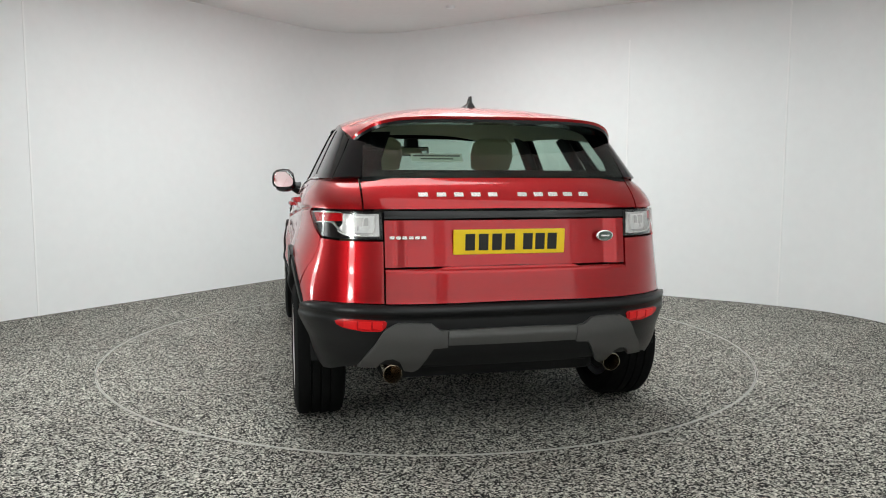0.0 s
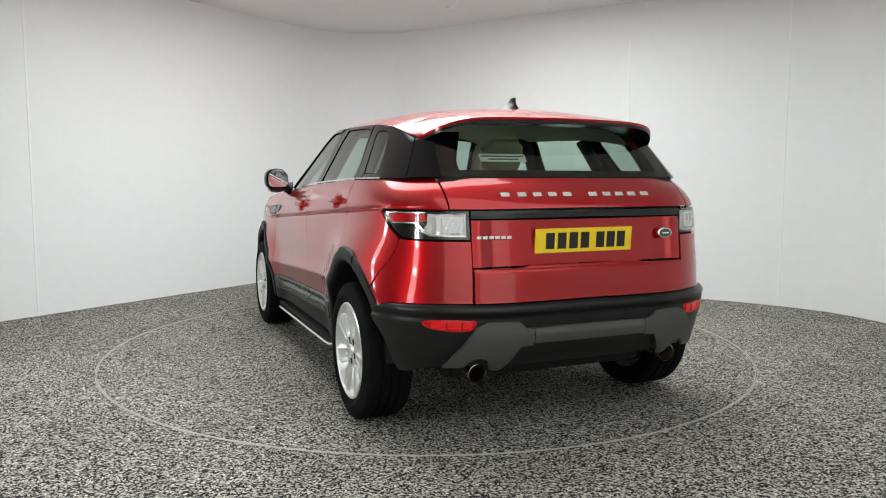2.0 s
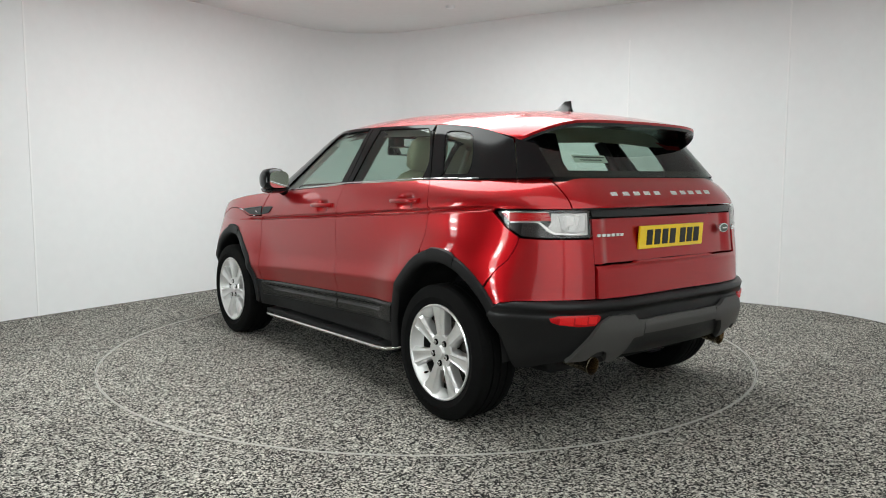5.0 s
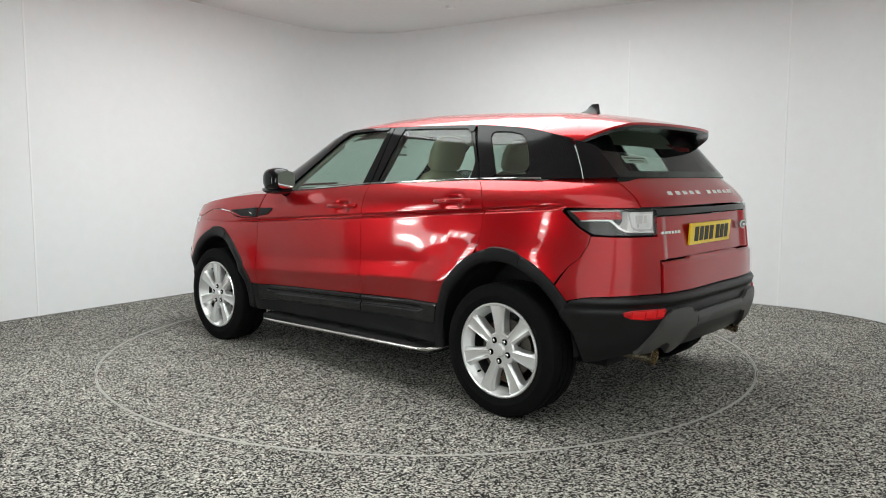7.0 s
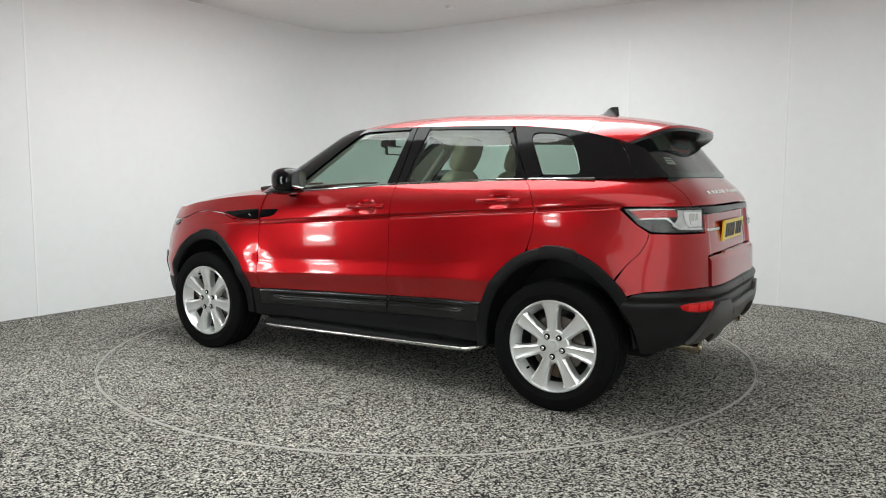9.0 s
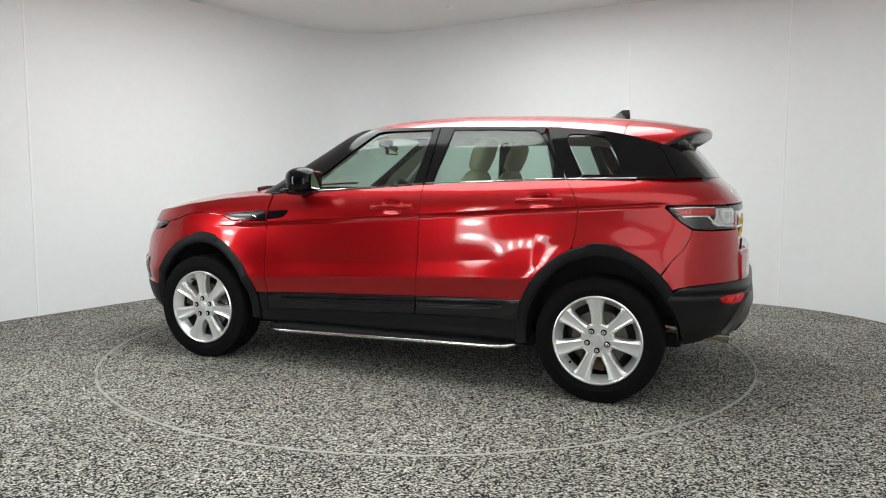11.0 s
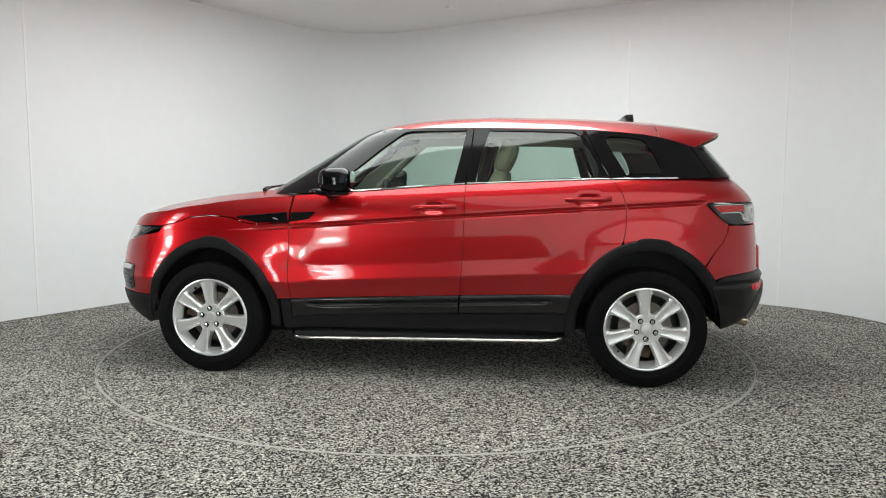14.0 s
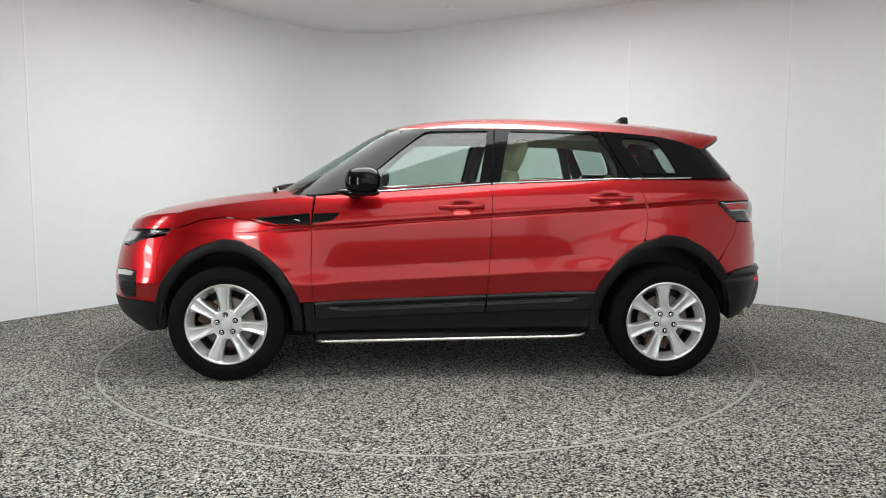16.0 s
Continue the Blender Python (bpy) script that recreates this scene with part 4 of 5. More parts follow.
        part("skid_plate_end", skin_bmesh(skid, "body", mirror=mir, lift=0.030, res=0.018, thick=0.03, gap=0, shape=lambda a, z: 0.008 * np.sin(np.clip((z - 0.37) / 0.22, 0, 1) * math.pi)), SKID, car, "grey painted skid plate end", smooth=38)
    rear_panel("skid_plate", [(0.0, 0.489), (0.15, 0.489), (0.298, 0.490), (0.298, 0.557), (0.15, 0.560), (0.0, 0.560)], SKID, car, "grey painted skid plate", lift=0.030, res=0.02, gap=0, thick=0.04, shape=lambda y, z: 0.010 * np.clip((0.555 - z) / 0.03, 0, 1))
    # recessed black centre under the skid plate
    bm = bmesh.new()
    box(bm, -2.00, -1.72, -0.415, 0.415, 0.368, 0.50, bevel=0.02)
    part("rear_diffuser", bm, UNDER, car, "black lower bumper insert")
    for s in (1, -1):
        bm = bmesh.new()
        m = Matrix.Translation((-1.93, 0.53 * s, 0.350)) @ Matrix.Rotation(radians(-90), 4, "Y") @ Matrix.Rotation(radians(-4), 4, "Y")
        lathe(bm, [(0.034, -0.30), (0.036, 0.0), (0.042, 0.05), (0.0435, 0.056), (0.041, 0.057), (0.037, 0.04), (0.034, -0.2), (0.0001, -0.2)], 28, m=m)
        part("exhaust_tip", bm, EXHAUST, car, "heat-tinted steel exhaust tip", smooth=40)
    return gate


gate = build_tail()


# ---------------------------------------------------------------- cabin: pillars, panes, roof, spoiler
ROOF_X = [0.42, 0.31, 0.24, 0.0, -0.316, -0.75, -1.03, -1.317, -1.461, -1.60]
ROOF_Z = [1.435, 1.499, 1.521, 1.528, 1.529, 1.520, 1.511, 1.482, 1.453, 1.41]


def roof_edge(x):
    return np.interp(x, ROOF_X[::-1], ROOF_Z[::-1])


def build_cabin():
    top = lambda x, d=0.0: (x, float(roof_edge(x)) - d)
    bl = lambda x, d=0.004: (x, float(belt(x)) + d)
    K = "cabin"
    # panes
    panels("front_door_window", [bl(0.60, 0.012), (0.42, 1.275), (0.29, 1.385), (0.18, 1.468), (0.145, 1.492), (0.10, 1.500), (-0.252, 1.503), (-0.222, 1.34), (-0.190, 1.184)], K, GLASS, car, "green-tinted side window", thick=0.004, gap=0, lift=-0.004, res=0.05)
    panels("rear_door_window", [(-0.314, 1.197), (-0.350, 1.36), (-0.388, 1.504), (-0.65, 1.500), (-0.905, 1.490), (-0.935, 1.47), (-1.00, 1.375), (-1.037, 1.31), (-1.040, 1.26), (-1.034, 1.219), (-0.65, 1.208)], K, GLASS, car, "green-tinted side window", thick=0.004, gap=0, lift=-0.004, res=0.05)
    panels("quarter_window", [(-1.212, 1.247), (-1.196, 1.268), (-1.132, 1.38), (-1.100, 1.440), (-1.104, 1.458), (-1.125, 1.465), (-1.22, 1.460), (-1.295, 1.445), (-1.322, 1.428), (-1.37, 1.35), (-1.405, 1.268), (-1.402, 1.251), (-1.385, 1.246)], K, DARKGLASS, car, "dark privacy quarter window", thick=0.004, gap=0, lift=-0.003, res=0.05)
    # pillars and frames
    panels("front_pillar", [bl(0.93), bl(0.60), (0.598, 1.133), (0.418, 1.278), (0.288, 1.388), (0.176, 1.472), (0.14, 1.496), (0.095, 1.504), (-0.25, 1.507), (-0.255, 1.5265), top(0.0), top(0.24), (0.31, 1.497), (0.40, 1.442), (0.52, 1.364), (0.68, 1.262), (0.838, 1.165)], K, GLOSS, car, "gloss black pillar", res=0.03, lift=0.006)
    panels("pillar_trim", [bl(0.84, 0.02), (0.60, 1.145), (0.42, 1.288), (0.29, 1.398), (0.18, 1.482), (0.10, 1.508), (0.02, 1.514), (0.22, 1.512), (0.30, 1.486), (0.40, 1.426), (0.52, 1.348), (0.68, 1.246)], K, LINER, car, "pale pillar trim", res=0.04, lift=-0.024, thick=0.006)
    panels("middle_pillar", [(-0.252, 1.505), (-0.219, 1.34), (-0.186, 1.182), bl(-0.188), bl(-0.262), (-0.283, 1.38), (-0.2945, 1.527), (-0.256, 1.527)], K, GLOSS, car, "gloss black pillar", res=0.04, lift=0.001)
    panels("middle_pillar", [(-0.2985, 1.527), (-0.287, 1.38), bl(-0.266), bl(-0.318), (-0.354, 1.36), (-0.392, 1.506), (-0.40, 1.527)], K, GLOSS, car, "gloss black pillar", res=0.04, lift=0.001)
    panels("roof_rail", [(-0.40, 1.527), (-0.394, 1.508), (-0.65, 1.504), (-0.905, 1.494), (-0.939, 1.473), (-0.958, 1.480), top(-0.962), top(-0.75), top(-0.55)], K, GLOSS, car, "gloss black window frame", res=0.04)
    panels("rear_pillar", [(-0.943, 1.468), (-1.004, 1.373), (-1.041, 1.308), (-1.045, 1.26), (-1.038, 1.217), bl(-1.038), bl(-1.118), (-1.04, 1.35), (-0.966, 1.478)], K, GLOSS, car, "gloss black pillar", res=0.04)
    panels("quarter_frame", [bl(-1.122), bl(-1.172), (-1.209, 1.244), (-1.193, 1.269), (-1.129, 1.381), (-1.096, 1.441), (-1.101, 1.461), (-1.125, 1.469), (-1.22, 1.464), (-1.297, 1.449), (-1.325, 1.430), (-1.374, 1.351), (-1.409, 1.268), (-1.405, 1.248), (-1.385, 1.2425), (-1.2125, 1.2425), bl(-1.19, 0.005), bl(-1.705), (-1.672, 1.28), (-1.628, 1.35), (-1.583, 1.412), top(-1.461), top(-1.317), top(-1.15), top(-0.97), (-1.044, 1.352)], K, GLOSS, car, "gloss black rear pillar", res=0.03)
    panels("corner_glass", [bl(-1.7055)] + [rear(y, 1.226, K) for y in (0.70, 0.645)] + [rear(0.633, 1.30, K), rear(0.618, 1.37, K), rear(0.60, 1.40, K), (-1.5835, 1.412), (-1.6285, 1.35), (-1.6725, 1.28)], K, GLOSS, car, "gloss black corner glass", res=0.02)
    # bright line under the windows
    for s in (1, -1):
        bm = bmesh.new()
        tube(bm, [(x, s * (float(skin_y(x, belt(x) + 0.006, K)) + 0.004), float(belt(x)) + 0.007) for x in np.linspace(0.62, -0.258, 20)], 0.0045, 6)
        part("window_moulding", bm, CHROME, car, "bright window moulding", smooth=60)
        bm = bmesh.new()
        tube(bm, [(x, s * (float(skin_y(x, belt(x) + 0.006, K)) + 0.004), float(belt(x)) + 0.007) for x in np.linspace(-0.27, -1.11, 20)], 0.0045, 6)
        part("window_moulding", bm, CHROME, car, "bright window moulding", smooth=60)
        bm = bmesh.new()
        tube(bm, [(x, s * (float(skin_y(x, belt(x) + 0.006, K)) + 0.004), float(belt(x)) + 0.007) for x in np.linspace(-1.125, -1.50, 12)], 0.0045, 6)
        part("window_moulding", bm, CHROME, car, "bright window moulding", smooth=60)
    # windscreen and rear window, each one curved sheet
    for name, fn, zs, hw, mat, lab in (("windscreen", skin_x_front, np.linspace(1.10, 1.535, 12), lambda z: float(skin_y(split_x(z, K)[1], z, K)) - 0.012, GLASS, "curved clear windscreen"), ("rear_window", skin_x_rear, np.linspace(1.228, 1.495, 10), lambda z: 0.640 - 0.13 * max(0, z - 1.24), GLASS, "green-tinted rear window")):
        bm = bmesh.new()
        rows = []
        for z in zs:
            ys = np.linspace(-hw(z), hw(z), 25)
            rows.append([bm.verts.new((float(fn(y, z, K)) - (0.008 if name == "windscreen" else 0.0), y, z)) for y in ys])
        for a, b in zip(rows, rows[1:]):
            for i in range(24):
                bm.faces.new((a[i], a[i + 1], b[i + 1], b[i]))
        glass_ob = part(name, bm, mat, car, lab, smooth=60)
        if name == "rear_window":
            # black ceramic border at the foot and sides of the rear window
            bm = bmesh.new()
            a = [bm.verts.new((float(fn(y, 1.206, K)) + 0.012, y, 1.206)) for y in np.linspace(-0.655, 0.655, 21)]
            b = [bm.verts.new((float(fn(y, 1.258, K)) + 0.008, y, 1.258)) for y in np.linspace(-0.65, 0.65, 21)]
            for i in range(20):
                bm.faces.new((a[i], a[i + 1], b[i + 1], b[i]))
            part("ceramic_border", bm, GLOSS, glass_ob, "black printed border")
            for s in (1, -1):
                bm = bmesh.new()
                rows = [[bm.verts.new((float(fn(y, z, K)) + 0.010, s * y, z)) for y in (0.55 - 0.45 * max(0, z - 1.30), 0.60 - 0.3 * max(0, z - 1.30), 0.672 - 0.14 * (z - 1.24))] for z in np.linspace(1.245, 1.44, 8)]
                for p, q in zip(rows, rows[1:]):
                    bm.faces.new((p[0], p[1], q[1], q[0]))
                    bm.faces.new((p[1], p[2], q[2], q[1]))
                part("ceramic_border", bm, GLOSS, glass_ob, "black printed border")
    # roof skin
    CX = [0.42, 0.36, 0.25, 0.10, -0.10, -0.40, -0.87, -1.28, -1.50, -1.69, -1.85]
    CZ = [1.528, 1.552, 1.580, 1.602, 1.619, 1.629, 1.618, 1.596, 1.578, 1.553, 1.528]
    cz = lambda x: float(np.interp(x, CX[::-1], CZ[::-1]))

    def roof_pt(x, s):
        ze = float(roof_edge(x))
        ye = float(skin_y(x, ze, K)) if x > -1.42 else float(skin_y(-1.42, float(roof_edge(-1.42)), K)) - 0.10 * (-1.42 - x)
        c = max(cz(x), ze)
        ph = abs(s)
        z = ze + (c - ze) * (1 - ph ** 2.7)
        return Vector((x, ye * s * (1 - 0.015 * (1 - ph)), z))

    def grid(rows, mat, name, parent, lab, thick=0.0):
        bm = bmesh.new()
        vs = [[bm.verts.new(p) for p in r] for r in rows]
        for a, b in zip(vs, vs[1:]):
            for i in range(len(a) - 1):
                bm.faces.new((a[i], a[i + 1], b[i + 1], b[i]))
        bmesh.ops.recalc_face_normals(bm, faces=bm.faces)
        if sum(f.normal.z for f in bm.faces) < 0:
            bmesh.ops.reverse_faces(bm, faces=bm.faces)
        if thick:
            for e in [e for e in bm.edges if len(e.link_faces) == 1]:
                lp = [l for l in e.link_faces[0].loops if l.edge == e][0]
                v0, v1 = lp.vert, lp.link_loop_next.vert
                bm.faces.new((v1, v0, bm.verts.new(v0.co - Vector((0, 0, thick))), bm.verts.new(v1.co - Vector((0, 0, thick)))))
            bmesh.ops.remove_doubles(bm, verts=bm.verts, dist=0.0003)
        return part(name, bm, mat, parent, lab, smooth=35)

    S = [math.sin(radians(a)) for a in np.linspace(-90, 90, 41)]
    front_x = lambda s: 0.392 - 0.12 * s * s
    rows = []
    for t in np.linspace(0, 1, 46):
        rows.append([roof_pt(front_x(s) + (-1.405 - front_x(s)) * t, s) for s in S])
    grid(rows, RED, "roof", car, "metallic red roof", 0.012)
    # black line between the windscreen and the roof
    bm = bmesh.new()
    tube(bm, [roof_pt(front_x(s) + 0.009, s) - Vector((0, 0, 0.011)) for s in S], 0.018, 8)
    part("roof_seal", bm, GLOSS, car, "black rubber seal")
    # spoiler: upper skin carried on from the roof, with a drooping outer end
    lip_x = lambda s: -1.835 + 0.06 * abs(s) ** 2 + 0.165 * abs(s) ** 9
    lip_z = lambda s: 1.508 - 0.010 * s * s - 0.085 * abs(s) ** 8
    rows = []
    for t in np.linspace(0, 1, 12):
        r = []
        for s in S:
            a = roof_pt(-1.4085, s)
            yl = 0.665 * s
            b = Vector((lip_x(s), yl, lip_z(s)))
            q = a.lerp(b, t)
            q.z += 0.008 * math.sin(t * math.pi) * (1 - abs(s) ** 6)
            r.append(q)
        rows.append(r)
    edge = [p.copy() for p in rows[-1]]
    rows.append([p + Vector((0.004, 0, -0.014)) for p in edge])
    sp = grid(rows, RED, "spoiler", car, "metallic red roof spoiler")
    rows = []
    for t, dz in ((0.0, -0.014), (0.01, -0.028), (0.25, -0.026), (0.6, -0.020), (1.0, -0.010)):
        r = []
        for s, e in zip(S, edge):
            inner = Vector((-1.56 + 0.06 * s * s, 0.60 * s, 1.497 - 0.06 * abs(s) ** 6))
            q = e.lerp(inner, t)
            q.z = e.z * (1 - t) + inner.z * t + dz
            r.append(q)
        rows.append(r)
    grid(rows, CLADSOFT, "spoiler_underside", sp, "black spoiler underside")
    # side cheeks of the spoiler
    for s in (1, -1):
        bm = bmesh.new()
        a = roof_pt(-1.4085, s)
        e = edge[-1] if s > 0 else edge[0]
        q = [a, e, e + Vector((0.004, 0, -0.03)), Vector((-1.56, 0.62 * s, 1.385)), Vector((-1.47, 0.635 * s, 1.43))]
        vs = [bm.verts.new(p) for p in q]
        bm.faces.new(vs)
        r = bmesh.ops.extrude_face_region(bm, geom=list(bm.faces))
        for v in [v for v in r["geom"] if isinstance(v, bmesh.types.BMVert)]:
            v.co.y -= 0.03 * s
        bmesh.ops.recalc_face_normals(bm, faces=bm.faces)
        part("spoiler_cheek", bm, RED, sp)
    # high brake light, antenna fin, roof glass lines
    bm = bmesh.new()
    prof = [(-1.17, 0.0, 0.030), (-1.215, 0.010, 0.030), (-1.245, 0.026, 0.022), (-1.275, 0.050, 0.010), (-1.292, 0.060, 0.006), (-1.332, 0.063, 0.005), (-1.337, 0.030, 0.010), (-1.340, 0.0, 0.022)]
    cols = []
    for x, h, w in prof:
        zb = cz(x) - 0.006
        cols.append([bm.verts.new((x, y, zb + k)) for y, k in ((-0.030 if h > 0.0 else -w, 0.0), (-w, h * 0.55 + 0.002), (-0.003, h + 0.004), (0.003, h + 0.004), (w, h * 0.55 + 0.002), (0.030 if h > 0.0 else w, 0.0))])
    for a, b in zip(cols, cols[1:]):
        for i in range(5):
            bm.faces.new((a[i], a[i + 1], b[i + 1], b[i]))
    bm.faces.new(cols[0])
    bm.faces.new(cols[-1][::-1])
    bmesh.ops.recalc_face_normals(bm, faces=bm.faces)
    part("antenna_fin", bm, CLADSOFT, car, "black shark-fin aerial", smooth=50)
    return roof_pt


roof_pt = build_cabin()


# ---------------------------------------------------------------- bonnet and nose
def build_nose():
    EX = [0.80, 0.95, 1.2, 1.5, 1.75, 1.90, 1.985]
    EZ = [1.103, 1.098, 1.075, 1.035, 0.985, 0.940, 0.900]
    ez = lambda x: float(np.interp(x, EX, EZ))
    CX = [0.85, 1.05, 1.4, 1.75, 1.93, 2.02, 2.06]
    CZ = [1.150, 1.142, 1.105, 1.045, 0.995, 0.950, 0.915]
    czb = lambda x: float(np.interp(x, CX, CZ))
    # side of the clamshell bonnet
    low = [(0.822, 0.944), (1.03, 0.934), (1.09, 0.940), (1.19, 0.973), (1.33, 0.986), (1.46, 0.972), (1.565, 0.936), (1.66, 0.915), (1.80, 0.905), (1.90, 0.902)]
    up = [(x, ez(x)) for x in (1.93, 1.85, 1.75, 1.6, 1.5, 1.35, 1.2, 1.05, 0.95, 0.81)]
    for mir in (False, True):
        part("bonnet_side", skin_bmesh(low + up, "body", mirror=mir, res=0.026), RED, car, smooth=38)
    # top
    bm = bmesh.new()
    rows = []
    S = [math.sin(radians(a)) for a in np.linspace(-90, 90, 37)]
    for t in np.linspace(0, 1, 34):
        r = []
        for s in S:
            x0 = 1.02 - 0.20 * s * s
            x1 = 2.055 - 0.125 * abs(s) ** 2.2
            x = x0 + (x1 - x0) * t
            xe = 0.82 + (1.93 - 0.82) * t
            ye, ze, zc = float(skin_y(xe, ez(xe), "body")), ez(xe), czb(x)
            p = abs(s)
            z = ze + (zc - ze) * (1 - p ** 3) + 0.010 * math.exp(-((p - 0.72) / 0.09) ** 2) * (1 - t * 0.7)
            r.append(bm.verts.new((x, ye * s, z)))
        rows.append(r)
    for a, b in zip(rows, rows[1:]):
        for i in range(len(a) - 1):
            bm.faces.new((a[i], b[i], b[i + 1], a[i + 1]))
    bmesh.ops.recalc_face_normals(bm, faces=bm.faces)
    if sum(f.normal.z for f in bm.faces) < 0:
        bmesh.ops.reverse_faces(bm, faces=bm.faces)
    part("bonnet", bm, RED, car, "metallic red clamshell bonnet", smooth=38)
    # cowl and wipers
    bm = bmesh.new()
    rows = []
    for t in (0.0, 0.5, 1.0):
        rows.append([bm.verts.new((1.03 - 0.20 * (y / 0.84) ** 2 - 0.11 * t + 0.05, y, 1.125 - 0.012 * t - 0.03 * (y / 0.84) ** 2)) for y in np.linspace(-0.82, 0.82, 21)])
    for a, b in zip(rows, rows[1:]):
        for i in range(20):
            bm.faces.new((a[i], a[i + 1], b[i + 1], b[i]))
    part("cowl", bm, CLAD, car, "black plastic windscreen cowl")
    for y0, y1 in ((0.62, -0.02), (0.0, -0.62)):
        bm = bmesh.new()
        pts = []
        for t in np.linspace(0, 1, 10):
            y = y0 + (y1 - y0) * t
            z = 1.125 + 0.05 * t * (1 - 0.4 * t)
            pts.append((float(skin_x_front(y, z, "cabin")) + 0.030 + 0.02 * (1 - t), y, z + 0.012))
        tube(bm, pts, [0.013] * 3 + [0.008] * 7, 6)
        tube(bm, [(p[0] - 0.018, p[1], p[2] + 0.004) for p in pts[3:]], 0.006, 5)
        part("wiper", bm, CLAD, car, "black windscreen wiper", smooth=50)
    # front bumper skin: the flanks and the middle
    half = [(1.705, 0.475), (1.700, 0.56), (1.685, 0.60), (1.742, 0.62), (1.745, 0.74), (1.70, 0.872)] + [(1.79, 0.845)] + [front(y, 0.80) for y in (0.72, 0.60, 0.40, 0.20)] + [front(0.0, zz) for zz in np.linspace(0.80, 0.475, 14)] + [front(y, 0.475) for y in (0.20, 0.40, 0.60, 0.72)] + [(1.76, 0.472)]
    lowb = [(1.700, 0.470), (1.762, 0.468)] + [front(y, 0.470) for y in (0.72, 0.60, 0.40, 0.20)] + [front(0.0, zz) for zz in np.linspace(0.470, 0.27, 10)] + [front(y, 0.27) for y in (0.20, 0.40, 0.60, 0.70)] + [(1.76, 0.268), (1.715, 0.30), (1.700, 0.38)]
    lampo = [(1.665, 0.908)] + [front(y, 0.902) for y in (0.74, 0.66, 0.56, 0.46)] + [front(0.44, 0.86), front(0.46, 0.815)] + [front(y, 0.808) for y in (0.56, 0.66, 0.74)] + [(1.80, 0.852), (1.74, 0.885)]
    vent = [front(0.808, 0.655), front(0.75, 0.662), front(0.665, 0.655), front(0.672, 0.56), front(0.70, 0.490), front(0.735, 0.482), front(0.790, 0.495)]
    for mir in (False, True):
        part("front_bumper", skin_bmesh(half, "body", mirror=mir, res=0.03, gap=0.001), RED, car, "metallic red front bumper", smooth=38)
        part("lower_front_bumper", skin_bmesh(lowb, "body", mirror=mir, res=0.03, gap=0, lift=0.003, thick=0.06), CLAD, car, "black textured lower front bumper", smooth=38)
        hous = part("headlamp", skin_bmesh(lampo, "body", mirror=mir, res=0.025, lift=-0.022), SMOKED, car, "clear headlamp in a dark housing", smooth=38)
        inn = [front(0.735, 0.890), front(0.66, 0.892), front(0.56, 0.890), front(0.49, 0.885), front(0.49, 0.83), front(0.56, 0.823), front(0.66, 0.823), front(0.72, 0.84)]
        part("reflector", skin_bmesh(inn, "body", mirror=mir, res=0.02, lift=-0.012, thick=0.01), LAMPIN, hous, "silver reflector", smooth=38)
        part("lens_cover", skin_bmesh(lampo, "body", mirror=mir, res=0.025, lift=0.001, thick=0.004), LENS, hous, "clear cover", smooth=38)
        v = part("side_intake", skin_bmesh(vent, "body", mirror=mir, res=0.025, lift=0.004, thick=0.03, gap=0), CLADSOFT, car, "black side air intake", smooth=38)
        fog = [front(0.800, 0.649), front(0.75, 0.655), front(0.678, 0.648), front(0.680, 0.620), front(0.74, 0.622), front(0.796, 0.622)]
        part("fog_lamp", skin_bmesh(fog, "body", mirror=mir, res=0.025, lift=0.012, thick=0.012, gap=0), LAMPIN, v, "clear fog lamp", smooth=38)
        for k in range(5):
            zz = 0.50 + k * 0.026
            slat = [front(0.782, zz), front(0.74, zz), front(0.70, zz), front(0.70, zz + 0.006), front(0.74, zz + 0.006), front(0.782, zz + 0.006)]
            part("mesh_bar", skin_bmesh(slat, "body", mirror=mir, res=0.03, lift=0.006, thick=0.006, gap=0), GLOSS, v)
    # grille between the headlamps
    grill = [front(0.425, 0.900), front(0.30, 0.905), front(0.15, 0.908), *[front(0.0, zz) for zz in np.linspace(0.910, 0.806, 8)], front(0.15, 0.806), front(0.30, 0.808), front(0.43, 0.812)]
    for mir in (False, True):
        g = part("grille", skin_bmesh(grill, "body", mirror=mir, res=0.03, lift=-0.014, gap=0, thick=0.01), GLOSS, car, "black slatted grille", smooth=38)
        for zz in (0.83, 0.868):
            bar = [front(0.42, zz), front(0.2, zz), front(0.0, zz), front(0.0, zz + 0.012), front(0.2, zz + 0.012), front(0.42, zz + 0.012)]
            part("grille_bar", skin_bmesh(bar, "body", mirror=mir, res=0.03, lift=0.0, gap=0, thick=0.012), SILVER, g, "silver grille bar", smooth=38)
    # gloss black vent strips on wing and door
    o1 = [(1.165, 0.974), (1.10, 0.981), (0.83, 1.003), (0.822, 0.945), (0.90, 0.942), (1.02, 0.940)]
    o2 = [(0.806, 1.004), (0.660, 1.011), (0.650, 1.004), (0.69, 0.968), (0.72, 0.960), (0.812, 0.947)]
    for mir in (False, True):
        v = part("wing_vent", skin_bmesh(o1, "body", mirror=mir, res=0.03, lift=0.006, thick=0.016, gap=0.001), GLOSS, car, "gloss black wing vent", smooth=38)
        ln = [(1.16, 0.978), (0.832, 1.006), (0.832, 1.0005), (1.12, 0.974)]
        part("vent_edge", skin_bmesh(ln, "body", mirror=mir, res=0.04, lift=0.010, thick=0.008, gap=0), CLADSOFT, v)
        mk = [(0.925, 0.970), (0.884, 0.957), (0.888, 0.963), (0.905, 0.972)]
